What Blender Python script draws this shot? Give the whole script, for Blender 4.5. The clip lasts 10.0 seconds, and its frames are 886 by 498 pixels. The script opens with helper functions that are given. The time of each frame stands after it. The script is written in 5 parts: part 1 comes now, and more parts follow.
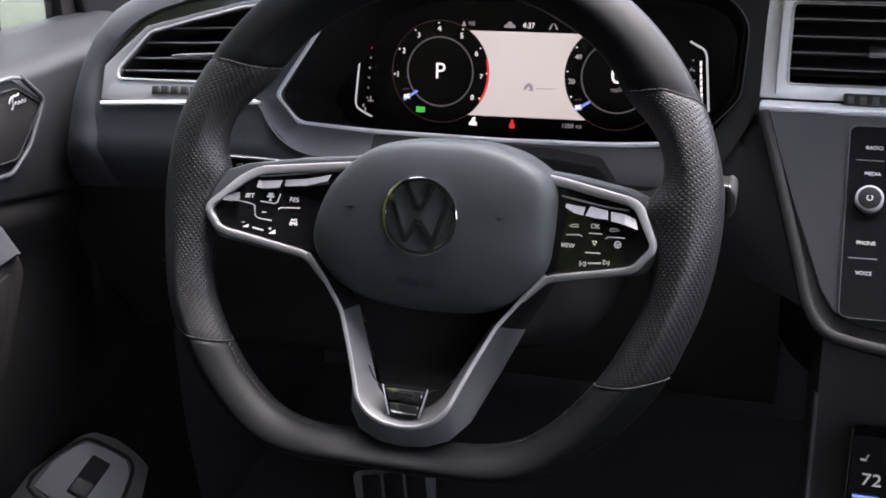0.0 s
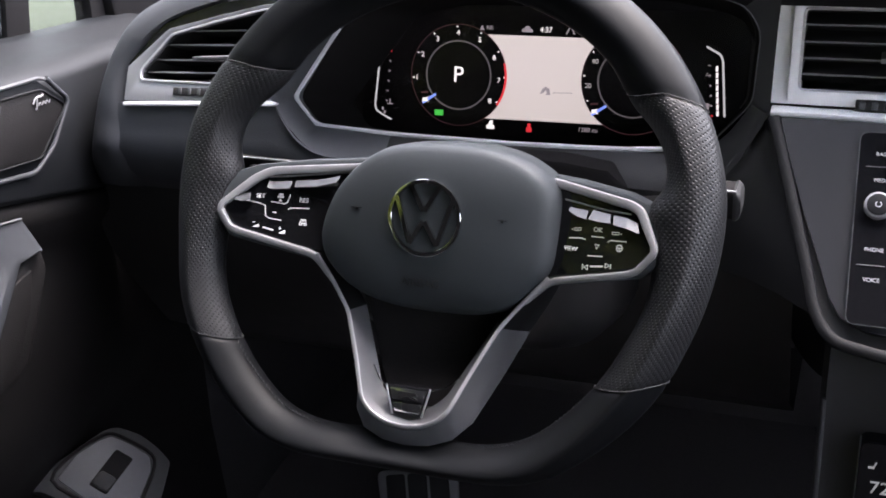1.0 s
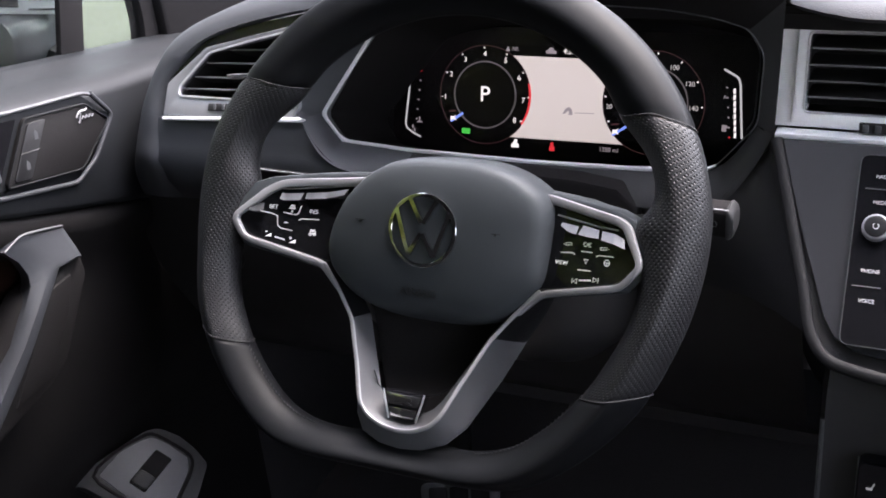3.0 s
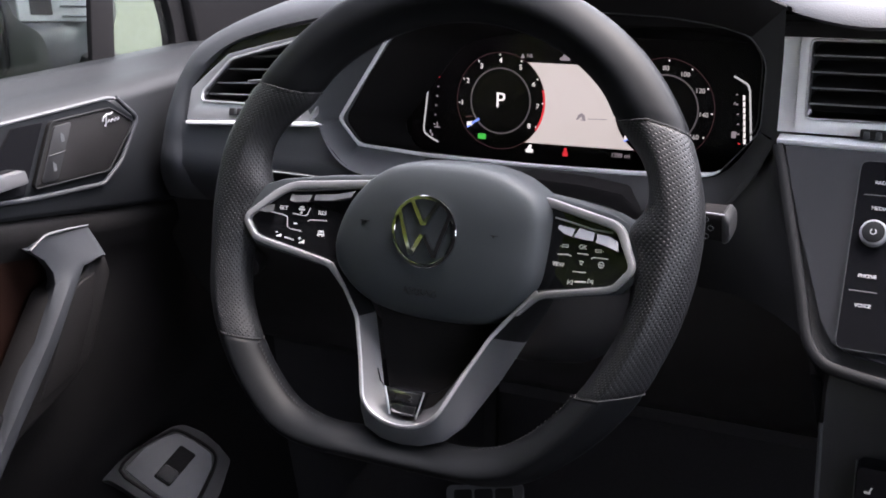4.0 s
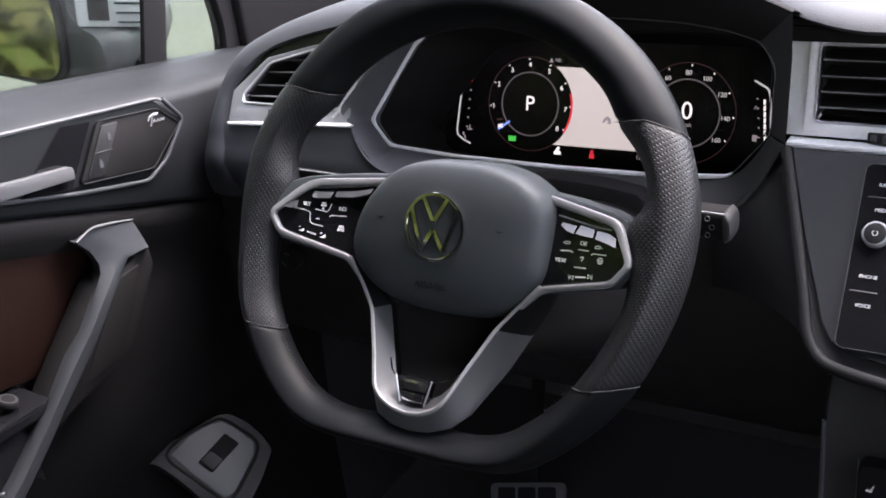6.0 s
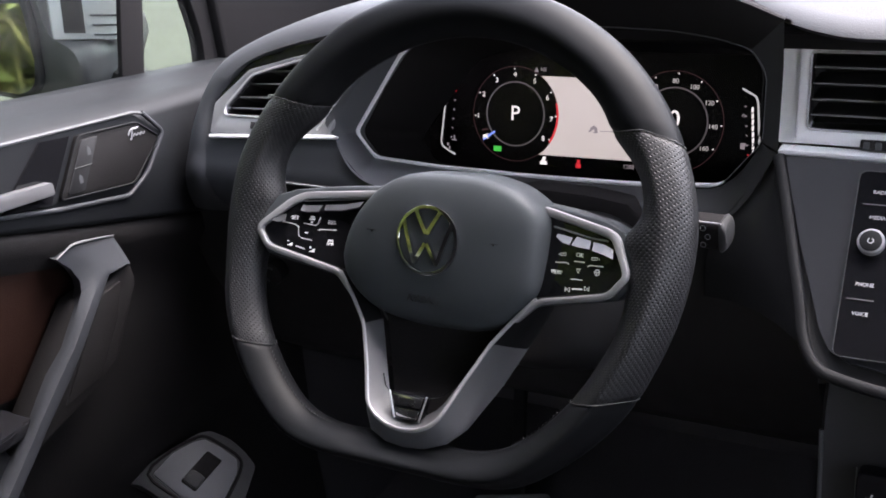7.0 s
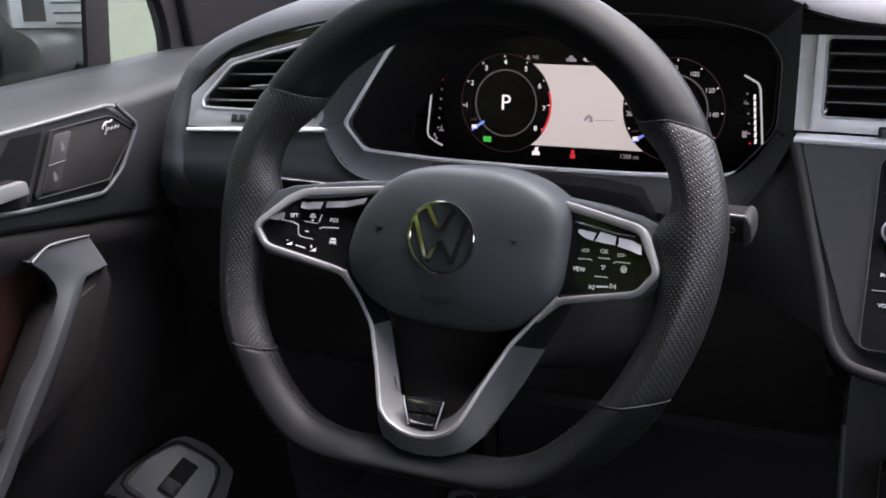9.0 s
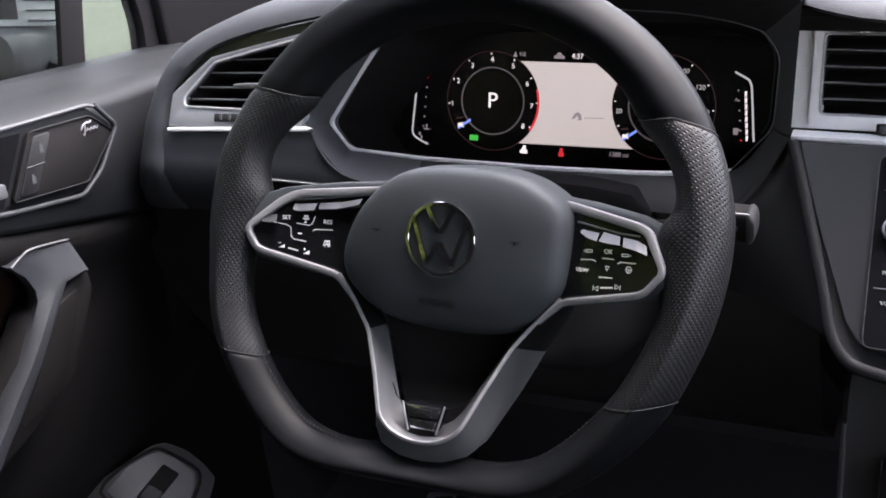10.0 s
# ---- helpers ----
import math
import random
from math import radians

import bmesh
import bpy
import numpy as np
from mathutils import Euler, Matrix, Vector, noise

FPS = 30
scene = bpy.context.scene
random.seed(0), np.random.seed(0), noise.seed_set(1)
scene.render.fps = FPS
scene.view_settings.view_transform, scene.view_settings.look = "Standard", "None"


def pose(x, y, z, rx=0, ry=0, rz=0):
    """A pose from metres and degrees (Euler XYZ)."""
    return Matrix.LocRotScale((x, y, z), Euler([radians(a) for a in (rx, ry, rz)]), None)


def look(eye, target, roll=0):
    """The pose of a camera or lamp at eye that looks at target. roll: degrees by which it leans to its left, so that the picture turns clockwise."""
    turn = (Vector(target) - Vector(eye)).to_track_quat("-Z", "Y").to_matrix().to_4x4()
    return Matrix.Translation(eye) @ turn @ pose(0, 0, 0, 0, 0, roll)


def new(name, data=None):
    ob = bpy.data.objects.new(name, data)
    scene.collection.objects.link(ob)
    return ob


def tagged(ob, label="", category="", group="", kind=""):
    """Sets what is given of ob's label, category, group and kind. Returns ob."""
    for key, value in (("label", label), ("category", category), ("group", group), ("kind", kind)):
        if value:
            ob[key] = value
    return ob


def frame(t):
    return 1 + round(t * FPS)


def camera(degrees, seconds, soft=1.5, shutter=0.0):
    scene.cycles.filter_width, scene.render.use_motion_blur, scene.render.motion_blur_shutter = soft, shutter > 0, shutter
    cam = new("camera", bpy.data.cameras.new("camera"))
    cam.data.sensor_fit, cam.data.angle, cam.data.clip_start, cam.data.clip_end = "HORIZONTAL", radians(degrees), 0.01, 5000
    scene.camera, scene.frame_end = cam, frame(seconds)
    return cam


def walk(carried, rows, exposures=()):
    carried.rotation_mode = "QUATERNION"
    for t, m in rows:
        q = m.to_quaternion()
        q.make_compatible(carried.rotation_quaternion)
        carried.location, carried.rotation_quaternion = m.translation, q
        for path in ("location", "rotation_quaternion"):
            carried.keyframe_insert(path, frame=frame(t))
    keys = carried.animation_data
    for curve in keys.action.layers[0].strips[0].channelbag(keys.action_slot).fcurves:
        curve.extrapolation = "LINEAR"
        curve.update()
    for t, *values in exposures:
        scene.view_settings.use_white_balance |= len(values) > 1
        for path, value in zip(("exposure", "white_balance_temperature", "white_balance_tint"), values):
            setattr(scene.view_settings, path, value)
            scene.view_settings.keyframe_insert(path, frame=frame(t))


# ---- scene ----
cam = camera(41.6, 10.0, soft=1.75)
PATH = [
    (0, (0.221, -0.586, 1.423), (-0.363, 1.072, 0.467), -4.4),
    (0.5, (0.233, -0.586, 1.423), (-0.385, 1.062, 0.472), -4.6),
    (1, (0.247, -0.585, 1.424), (-0.411, 1.05, 0.479), -4.9),
    (1.5, (0.26, -0.586, 1.423), (-0.434, 1.041, 0.49), -5.1),
    (2, (0.277, -0.587, 1.425), (-0.454, 1.03, 0.502), -5.4),
    (2.5, (0.294, -0.587, 1.426), (-0.473, 1.02, 0.516), -5.6),
    (4, (0.35, -0.591, 1.428), (-0.539, 0.97, 0.549), -6.6),
    (4.5, (0.368, -0.592, 1.429), (-0.555, 0.953, 0.557), -6.8),
    (5, (0.383, -0.594, 1.429), (-0.573, 0.935, 0.564), -7.1),
    (6.5, (0.424, -0.597, 1.43), (-0.613, 0.889, 0.583), -7.7),
    (6.7, (0.428, -0.599, 1.431), (-0.612, 0.886, 0.587), -7.6),
    (6.8, (0.396, -0.595, 1.428), (-0.585, 0.933, 0.589), -7.7),
    (7, (0.389, -0.594, 1.429), (-0.582, 0.937, 0.584), -7.7),
    (7.5, (0.372, -0.593, 1.429), (-0.578, 0.948, 0.578), -7.5),
    (8, (0.352, -0.592, 1.429), (-0.572, 0.96, 0.569), -7.4),
    (8.5, (0.337, -0.59, 1.427), (-0.556, 0.973, 0.556), -7.2),
    (9, (0.322, -0.589, 1.427), (-0.536, 0.988, 0.547), -7.0),
    (9.5, (0.308, -0.588, 1.427), (-0.523, 1.001, 0.541), -6.8),
    (10, (0.291, -0.587, 1.426), (-0.499, 1.019, 0.533), -6.5),
]
walk(cam, [(t, look(eye, target, roll)) for t, eye, target, roll in PATH], [(0, 3.68, 6620, 17), (4, 3.66, 6620, 17), (6.5, 3.62, 6620, 17), (7, 3.55, 6620, 17), (10, 3.5, 6620, 17)])

# world, sun and exposure
W = bpy.data.worlds.new("world")
scene.world = W
W.use_nodes = True
_n = W.node_tree.nodes
_sky = _n.new("ShaderNodeTexSky")
_sky.sky_type = 'NISHITA'
_sky.sun_disc = False
_sky.sun_elevation = radians(61)
_sky.sun_rotation = radians(33)
_sky.air_density, _sky.dust_density, _sky.ozone_density = 1.0, 3.0, 1.2
_n["Background"].inputs["Strength"].default_value = 0.21
_pale = _n.new("ShaderNodeHueSaturation")
_pale.inputs["Saturation"].default_value = 0.45
W.node_tree.links.new(_sky.outputs[0], _pale.inputs["Color"])
W.node_tree.links.new(_pale.outputs[0], _n["Background"].inputs["Color"])
_sun = new("sun", bpy.data.lights.new("sun", 'SUN'))
_sun.data.energy, _sun.data.angle, _sun.data.color = 0.3, radians(40), (0.92, 0.96, 1.0)
_sun.matrix_world = look((2.2, 3.4, 8.4), (0.0, 0.0, 1.1))


# ---- materials ----
def mat(name, color, rough=0.5, metal=0.0, var=0.12, vscale=40, bump=0.0, bscale=900, emit=0.0, coat=0.0, spec=0.5, rvar=0.08):
    """A surface with colour variation at two sizes, uneven gloss and fine grain."""
    m = bpy.data.materials.new(name)
    m.use_nodes = True
    nt = m.node_tree
    N, L = nt.nodes, nt.links
    b = N["Principled BSDF"]
    b.inputs["Base Color"].default_value = (*color, 1)
    b.inputs["Metallic"].default_value = metal
    b.inputs["Roughness"].default_value = rough
    b.inputs["Specular IOR Level"].default_value = spec
    b.inputs["Coat Weight"].default_value = coat
    b.inputs["Coat Roughness"].default_value = 0.05
    tc = N.new("ShaderNodeTexCoord")
    if var or rvar:
        big = N.new("ShaderNodeTexNoise")
        big.inputs["Scale"].default_value = vscale
        big.inputs["Detail"].default_value = 5
        L.new(tc.outputs["Object"], big.inputs["Vector"])
        if var:
            mr = N.new("ShaderNodeMapRange")
            mr.inputs["To Min"].default_value, mr.inputs["To Max"].default_value = 1 - var, 1 + var
            L.new(big.outputs["Fac"], mr.inputs["Value"])
            mx = N.new("ShaderNodeVectorMath")
            mx.operation = 'SCALE'
            mx.inputs[0].default_value = color
            L.new(mr.outputs[0], mx.inputs["Scale"])
            L.new(mx.outputs[0], b.inputs["Base Color"])
        if rvar:
            rr = N.new("ShaderNodeMapRange")
            rr.inputs["To Min"].default_value, rr.inputs["To Max"].default_value = max(rough - rvar, 0.02), min(rough + rvar, 1)
            L.new(big.outputs["Fac"], rr.inputs["Value"])
            L.new(rr.outputs[0], b.inputs["Roughness"])
    if bump:
        fine = N.new("ShaderNodeTexVoronoi")
        fine.inputs["Scale"].default_value = bscale
        L.new(tc.outputs["Object"], fine.inputs["Vector"])
        bp = N.new("ShaderNodeBump")
        bp.inputs["Strength"].default_value = bump
        bp.inputs["Distance"].default_value = 0.0004
        L.new(fine.outputs["Distance"], bp.inputs["Height"])
        L.new(bp.outputs[0], b.inputs["Normal"])
    if emit:
        b.inputs["Emission Color"].default_value = (*color, 1)
        b.inputs["Emission Strength"].default_value = emit
    return m


def perforated(name, color):
    """Leather with staggered rows of punched holes, about 3 mm apart, laid out by the UV map in metres. The shade
    inside the holes is put into the colour.
    """
    m = mat(name, color, 0.46, var=0.1, vscale=60, rvar=0.04, spec=0.35)
    nt = m.node_tree
    N, L = nt.nodes, nt.links
    b = N["Principled BSDF"]
    uv = N.new("ShaderNodeUVMap")
    sep = N.new("ShaderNodeSeparateXYZ")
    L.new(uv.outputs[0], sep.inputs[0])

    def op(kind, a, c):
        n = N.new("ShaderNodeMath")
        n.operation = kind
        for i, v in enumerate((a, c)):
            if isinstance(v, (int, float)):
                n.inputs[i].default_value = v
            else:
                L.new(v, n.inputs[i])
        return n.outputs[0]

    def cell(shift):
        fx = op('SUBTRACT', op('FRACT', op('ADD', op('DIVIDE', sep.outputs[0], 0.0036), shift), 0), 0.5)
        fy = op('SUBTRACT', op('FRACT', op('ADD', op('DIVIDE', sep.outputs[1], 0.0036), shift), 0), 0.5)
        return op('SQRT', op('ADD', op('MULTIPLY', fx, fx), op('MULTIPLY', fy, fy)), 0)

    near = op('MINIMUM', cell(0.0), cell(0.5))
    mr = N.new("ShaderNodeMapRange")
    mr.inputs["From Min"].default_value, mr.inputs["From Max"].default_value = 0.11, 0.22
    L.new(near, mr.inputs["Value"])
    bp = N.new("ShaderNodeBump")
    bp.inputs["Strength"].default_value, bp.inputs["Distance"].default_value = 0.7, 0.0004
    L.new(mr.outputs[0], bp.inputs["Height"])
    L.new(bp.outputs[0], b.inputs["Normal"])
    # shade in the holes painted: colour and gloss drop towards their middles
    dark = N.new("ShaderNodeMapRange")
    dark.inputs["To Min"].default_value, dark.inputs["To Max"].default_value = 0.40, 1.0
    L.new(mr.outputs[0], dark.inputs["Value"])
    gloss = N.new("ShaderNodeMapRange")
    gloss.inputs["To Min"].default_value, gloss.inputs["To Max"].default_value = 0.08, 0.28
    L.new(mr.outputs[0], gloss.inputs["Value"])
    L.new(gloss.outputs[0], b.inputs["Specular IOR Level"])
    mul = N.new("ShaderNodeVectorMath")
    mul.operation = 'SCALE'
    src = b.inputs["Base Color"].links[0].from_socket
    L.new(src, mul.inputs[0])
    L.new(dark.outputs[0], mul.inputs["Scale"])
    L.new(mul.outputs[0], b.inputs["Base Color"])
    return m


M_LEATHER = mat("leather_smooth", (0.0048, 0.0052, 0.0060), 0.42, var=0.15, vscale=70, rvar=0.05, bump=0.07, bscale=1400, spec=0.065)
M_PERF = perforated("leather_perforated", (0.0068, 0.0073, 0.0085))
M_STITCH = mat("stitching", (0.010, 0.010, 0.011), 0.8, var=0.1)
M_PAD = mat("airbag_plastic", (0.0370, 0.0420, 0.0462), 0.50, var=0.06, vscale=25, bump=0.12, bscale=1800, spec=0.14)
M_SILVER = mat("satin_silver", (0.235, 0.235, 0.245), 0.46, 0.4, var=0.05, vscale=30)
M_DOORTRIM = mat("satin_door_trim", (0.085, 0.085, 0.09), 0.46, 0.3, var=0.05, vscale=30)
M_SATIN = mat("satin_grey_paint", (0.066, 0.068, 0.073), 0.48, 0.2, var=0.06, vscale=25)
M_PLATE = mat("polished_plate", (0.85, 0.85, 0.86), 0.16, 1.0, var=0.02, rvar=0.03)
M_CHROME = mat("dark_chrome", (0.50, 0.50, 0.50), 0.06, 1.0, var=0.02, rvar=0.03)
M_BRIGHT = mat("bright_chrome", (0.52, 0.52, 0.54), 0.30, 0.6, var=0.03, rvar=0.04)
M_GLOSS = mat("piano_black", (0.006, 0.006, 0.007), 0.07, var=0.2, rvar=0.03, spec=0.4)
# paler than the key panel, for the strips that draw its sky reflection
M_KEYTOP = mat("reflection_strip_grey", (0.030, 0.030, 0.032), 0.26, var=0.1, rvar=0.04, spec=0.5, coat=0.08)
M_BLACK = mat("black_plastic", (0.017, 0.0165, 0.0172), 0.6, var=0.15, bump=0.2, spec=0.3)
M_DASH = mat("dash_soft_grey", (0.038, 0.0405, 0.0455), 0.55, var=0.08, vscale=14, bump=0.25, bscale=1100, spec=0.2)
M_DASHTOP = mat("dash_top_grey", (0.060, 0.061, 0.065), 0.75, var=0.08, vscale=10, bump=0.35, bscale=900, spec=0.2)
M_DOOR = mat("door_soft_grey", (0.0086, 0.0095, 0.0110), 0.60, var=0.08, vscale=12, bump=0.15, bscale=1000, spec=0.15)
M_LOWER = mat("lower_trim_black", (0.040, 0.039, 0.0410), 0.62, var=0.15, vscale=20, bump=0.3, bscale=800, spec=0.35)
M_WING = mat("satin_slate", (0.070, 0.074, 0.081), 0.36, 0.2, var=0.06, vscale=12)
M_RIM = mat("stack_rim_charcoal", (0.0065, 0.0068, 0.0076), 0.55, var=0.08, vscale=14, bump=0.2, bscale=1100, spec=0.14)
M_TRIM = mat("polished_trim", (0.84, 0.84, 0.86), 0.35, 0.0, var=0.03, rvar=0.04)
M_MIRBACK = mat("mirror_housing_grey", (0.062, 0.066, 0.074), 0.35, var=0.1, vscale=15)
M_HANDLE = mat("brushed_grey_handle", (0.025, 0.027, 0.031), 0.5, 0.0, var=0.12, vscale=30, spec=0.22)
M_VENTDARK = mat("vent_frame_grey", (0.24, 0.242, 0.255), 0.38, 0.2, var=0.05, vscale=30)
M_VENT = mat("vent_frame_silver", (0.82, 0.822, 0.845), 0.42, 0.1, var=0.05, vscale=30)
M_SLAT = mat("vent_slat_grey", (0.14, 0.14, 0.145), 0.4, var=0.1)
M_HOOD = mat("hood_black", (0.0125, 0.0118, 0.0122), 0.9, var=0.15, vscale=18, bump=0.3, bscale=900, spec=0.04)
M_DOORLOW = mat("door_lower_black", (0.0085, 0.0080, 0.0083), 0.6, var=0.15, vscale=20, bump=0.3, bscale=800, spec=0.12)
M_CHEEK = mat("charcoal_hood_side", (0.016, 0.0162, 0.0172), 0.5, var=0.1, vscale=14, bump=0.2, bscale=1000, spec=0.3)
M_COLUMN = mat("column_black", (0.010, 0.0100, 0.0105), 0.34, var=0.15, vscale=20, spec=0.4)
M_BROWN = mat("brown_leatherette", (0.0115, 0.0050, 0.0036), 0.6, var=0.15, vscale=30, bump=0.3, bscale=900, spec=0.08)
M_SLATE = mat("glossy_slate", (0.014, 0.0150, 0.0175), 0.34, 0.0, var=0.06, vscale=12, coat=0.12)
# the next two prints give off a little light of their own
M_INK = mat("glowing_white_print", (0.62, 0.62, 0.62), 0.6, var=0, rvar=0, emit=0.022)
M_INKDIM = mat("glowing_pale_print", (0.45, 0.45, 0.45), 0.6, var=0, rvar=0, emit=0.01)
M_PRINT = mat("grey_print", (0.11, 0.11, 0.115), 0.6, var=0, rvar=0)
M_SCRWHITE = mat("screen_map", (0.60, 0.545, 0.525), 0.6, var=0, rvar=0, emit=0.078)
M_SCRINK = mat("screen_white", (0.72, 0.68, 0.68), 0.6, var=0, rvar=0, emit=0.116)
M_SCRRED = mat("screen_red", (0.62, 0.03, 0.04), 0.6, var=0, rvar=0, emit=0.085)
M_SCRLINE = mat("screen_line", (0.42, 0.42, 0.43), 0.6, var=0, rvar=0, emit=0.099)
M_SCRDIM = mat("screen_dim", (0.035, 0.015, 0.018), 0.6, var=0, rvar=0, emit=0.095)
M_SCRRING = mat("screen_ring", (0.13, 0.115, 0.125), 0.6, var=0, rvar=0, emit=0.052)
M_SCRSOFT = mat("screen_soft_white", (0.42, 0.40, 0.40), 0.6, var=0, rvar=0, emit=0.088)
M_SCRGREEN = mat("screen_green", (0.05, 0.50, 0.07), 0.6, var=0, rvar=0, emit=0.075)
M_SCRBLUE = mat("screen_blue", (0.18, 0.28, 0.85), 0.6, var=0, rvar=0, emit=0.095)
M_SCRGREY = mat("screen_grey", (0.25, 0.22, 0.24), 0.6, var=0, rvar=0, emit=0.082)
M_SCRBACK = mat("screen_black", (0.012, 0.0095, 0.0105), 0.25, var=0, rvar=0)
M_RUBBER = mat("seal_rubber", (0.012, 0.012, 0.013), 0.7, var=0.1)
M_WHITE = mat("white_car_paint", (0.75, 0.76, 0.78), 0.25, var=0.02, coat=0.6)
# unseen lining, kept near black so that the badge reflects dark
M_HEADLINER = mat("black_headliner", (0.006, 0.0058, 0.0060), 0.95, var=0.05, bump=0.3, spec=0.04)
M_CARPET = mat("black_carpet", (0.045, 0.041, 0.042), 0.95, var=0.3, vscale=200, bump=0.6, bscale=500)


def mirror_glass():
    m = bpy.data.materials.new("mirror_glass")
    m.use_nodes = True
    b = m.node_tree.nodes["Principled BSDF"]
    b.inputs["Base Color"].default_value = (0.82, 0.84, 0.84, 1)
    b.inputs["Metallic"].default_value, b.inputs["Roughness"].default_value = 1.0, 0.03
    return m


def window_glass():
    m = bpy.data.materials.new("window_glass")
    m.use_nodes = True
    nt = m.node_tree
    nt.nodes.remove(nt.nodes["Principled BSDF"])
    tr, gl = nt.nodes.new("ShaderNodeBsdfTransparent"), nt.nodes.new("ShaderNodeBsdfGlossy")
    gl.inputs["Roughness"].default_value = 0.02
    tr.inputs["Color"].default_value = (0.74, 0.77, 0.75, 1)
    mx = nt.nodes.new("ShaderNodeMixShader")
    mx.inputs[0].default_value = 0.03
    for a, c in ((tr.outputs[0], mx.inputs[1]), (gl.outputs[0], mx.inputs[2]), (mx.outputs[0], nt.nodes["Material Output"].inputs["Surface"])):
        nt.links.new(a, c)
    return m


M_MIRROR, M_GLASS = mirror_glass(), window_glass()


# ---- mesh helpers ----
def thing(name, label, category, m=None, group="", kind=""):
    ob = new(name)
    ob.empty_display_size = 0.05
    if m is not None:
        ob.matrix_world = m
    return tagged(ob, label, category, group, kind)


FLAT = ("piano_black", "dark_chrome", "glossy_slate")


def finish(name, bm, material, parent=None, label="", smooth=40):
    bmesh.ops.recalc_face_normals(bm, faces=bm.faces)
    me = bpy.data.meshes.new(name)
    bm.to_mesh(me)
    bm.free()
    me.materials.append(material)
    if smooth:
        for p in me.polygons:
            p.use_smooth = True
        me.set_sharp_from_angle(angle=radians(min(smooth, 20) if material.name in FLAT else smooth))
    ob = new(name, me)
    if parent is not None:
        ob.parent = parent
    return tagged(ob, label)


def part(name, bm, material, parent, label="", smooth=40):
    """One mesh under a thing or under a part; coordinates are the parent's own."""
    return finish(name, bm, material, parent, label, smooth)


def loft(rows, close_row=False, close_all=False, caps=False, uv=False):
    """A skin over rows of points, each row as long as the others."""
    bm = bmesh.new()
    vs = [[bm.verts.new(p) for p in r] for r in rows]
    lay = bm.loops.layers.uv.new("UVMap") if uv else None
    n, k = len(rows), len(rows[0])
    cum = [0.0]
    for r0, r1 in zip(rows, rows[1:]):
        cum.append(cum[-1] + sum((Vector(b) - Vector(a)).length for a, b in zip(r0, r1)) / k)
    for i in range(n if close_all else n - 1):
        i2 = (i + 1) % n
        run = 0.0
        for j in range(k if close_row else k - 1):
            j2 = (j + 1) % k
            f = bm.faces.new((vs[i][j], vs[i2][j], vs[i2][j2], vs[i][j2]))
            if uv:
                step = (Vector(rows[n // 2][j2]) - Vector(rows[n // 2][j])).length
                hi = cum[i + 1] if i + 1 < n else cum[-1]
                for lo, c in zip(f.loops, ((cum[i], run), (hi, run), (hi, run + step), (cum[i], run + step))):
                    lo[lay].uv = c
                run += step
    if caps:
        bm.faces.new(vs[0])
        bm.faces.new(vs[-1])
    return bm


def bevel(bm, r, seg=2, angle=35):
    es = [e for e in bm.edges if len(e.link_faces) == 2 and e.calc_face_angle(0) > radians(angle)]
    if es and r:
        bmesh.ops.bevel(bm, geom=es, offset=r, segments=seg, profile=0.5, affect='EDGES', clamp_overlap=True)
    return bm


def prism(points, back, r=0.0, seg=2):
    """A slab: a closed outline of 3D points, pushed along the vector back."""
    bm = bmesh.new()
    a = [bm.verts.new(p) for p in points]
    b = [bm.verts.new(Vector(p) + Vector(back)) for p in points]
    bm.faces.new(a)
    bm.faces.new(list(reversed(b)))
    n = len(a)
    for i in range(n):
        bm.faces.new((a[i], b[i], b[(i + 1) % n], a[(i + 1) % n]))
    bmesh.ops.recalc_face_normals(bm, faces=bm.faces)
    return bevel(bm, r, seg)


def box(x0, x1, y0, y1, z0, z1, r=0.0, seg=2):
    return prism([(x0, y0, z0), (x1, y0, z0), (x1, y1, z0), (x0, y1, z0)], (0, 0, z1 - z0), r, seg)


def ring_plate(outer, inner, back, r=0.0):
    """A flat frame between two outlines of equal length, with thickness."""
    bm = bmesh.new()
    back = Vector(back)
    o, i = [bm.verts.new(p) for p in outer], [bm.verts.new(p) for p in inner]
    o2, i2 = [bm.verts.new(Vector(p) + back) for p in outer], [bm.verts.new(Vector(p) + back) for p in inner]
    n = len(o)
    for a in range(n):
        b = (a + 1) % n
        for q in ((o[a], o[b], i[b], i[a]), (o2[b], o2[a], i2[a], i2[b]), (o[b], o[a], o2[a], o2[b]), (i[a], i[b], i2[b], i2[a])):
            bm.faces.new(q)
    bmesh.ops.recalc_face_normals(bm, faces=bm.faces)
    return bevel(bm, r, 2)


def smooth_path(pts, steps=6, closed=False):
    """Catmull-Rom through the points."""
    P = [Vector(p) for p in pts]
    n = len(P)
    out = []
    for i in range(n if closed else n - 1):
        g = (lambda k: P[k % n]) if closed else (lambda k: P[min(max(k, 0), n - 1)])
        p0, p1, p2, p3 = g(i - 1), g(i), g(i + 1), g(i + 2)
        for s in range(steps):
            t = s / steps
            out.append(0.5 * ((2 * p1) + (p2 - p0) * t + (2 * p0 - 5 * p1 + 4 * p2 - p3) * t * t + (3 * p1 - p0 - 3 * p2 + p3) * t ** 3))
    if not closed:
        out.append(P[-1])
    return out


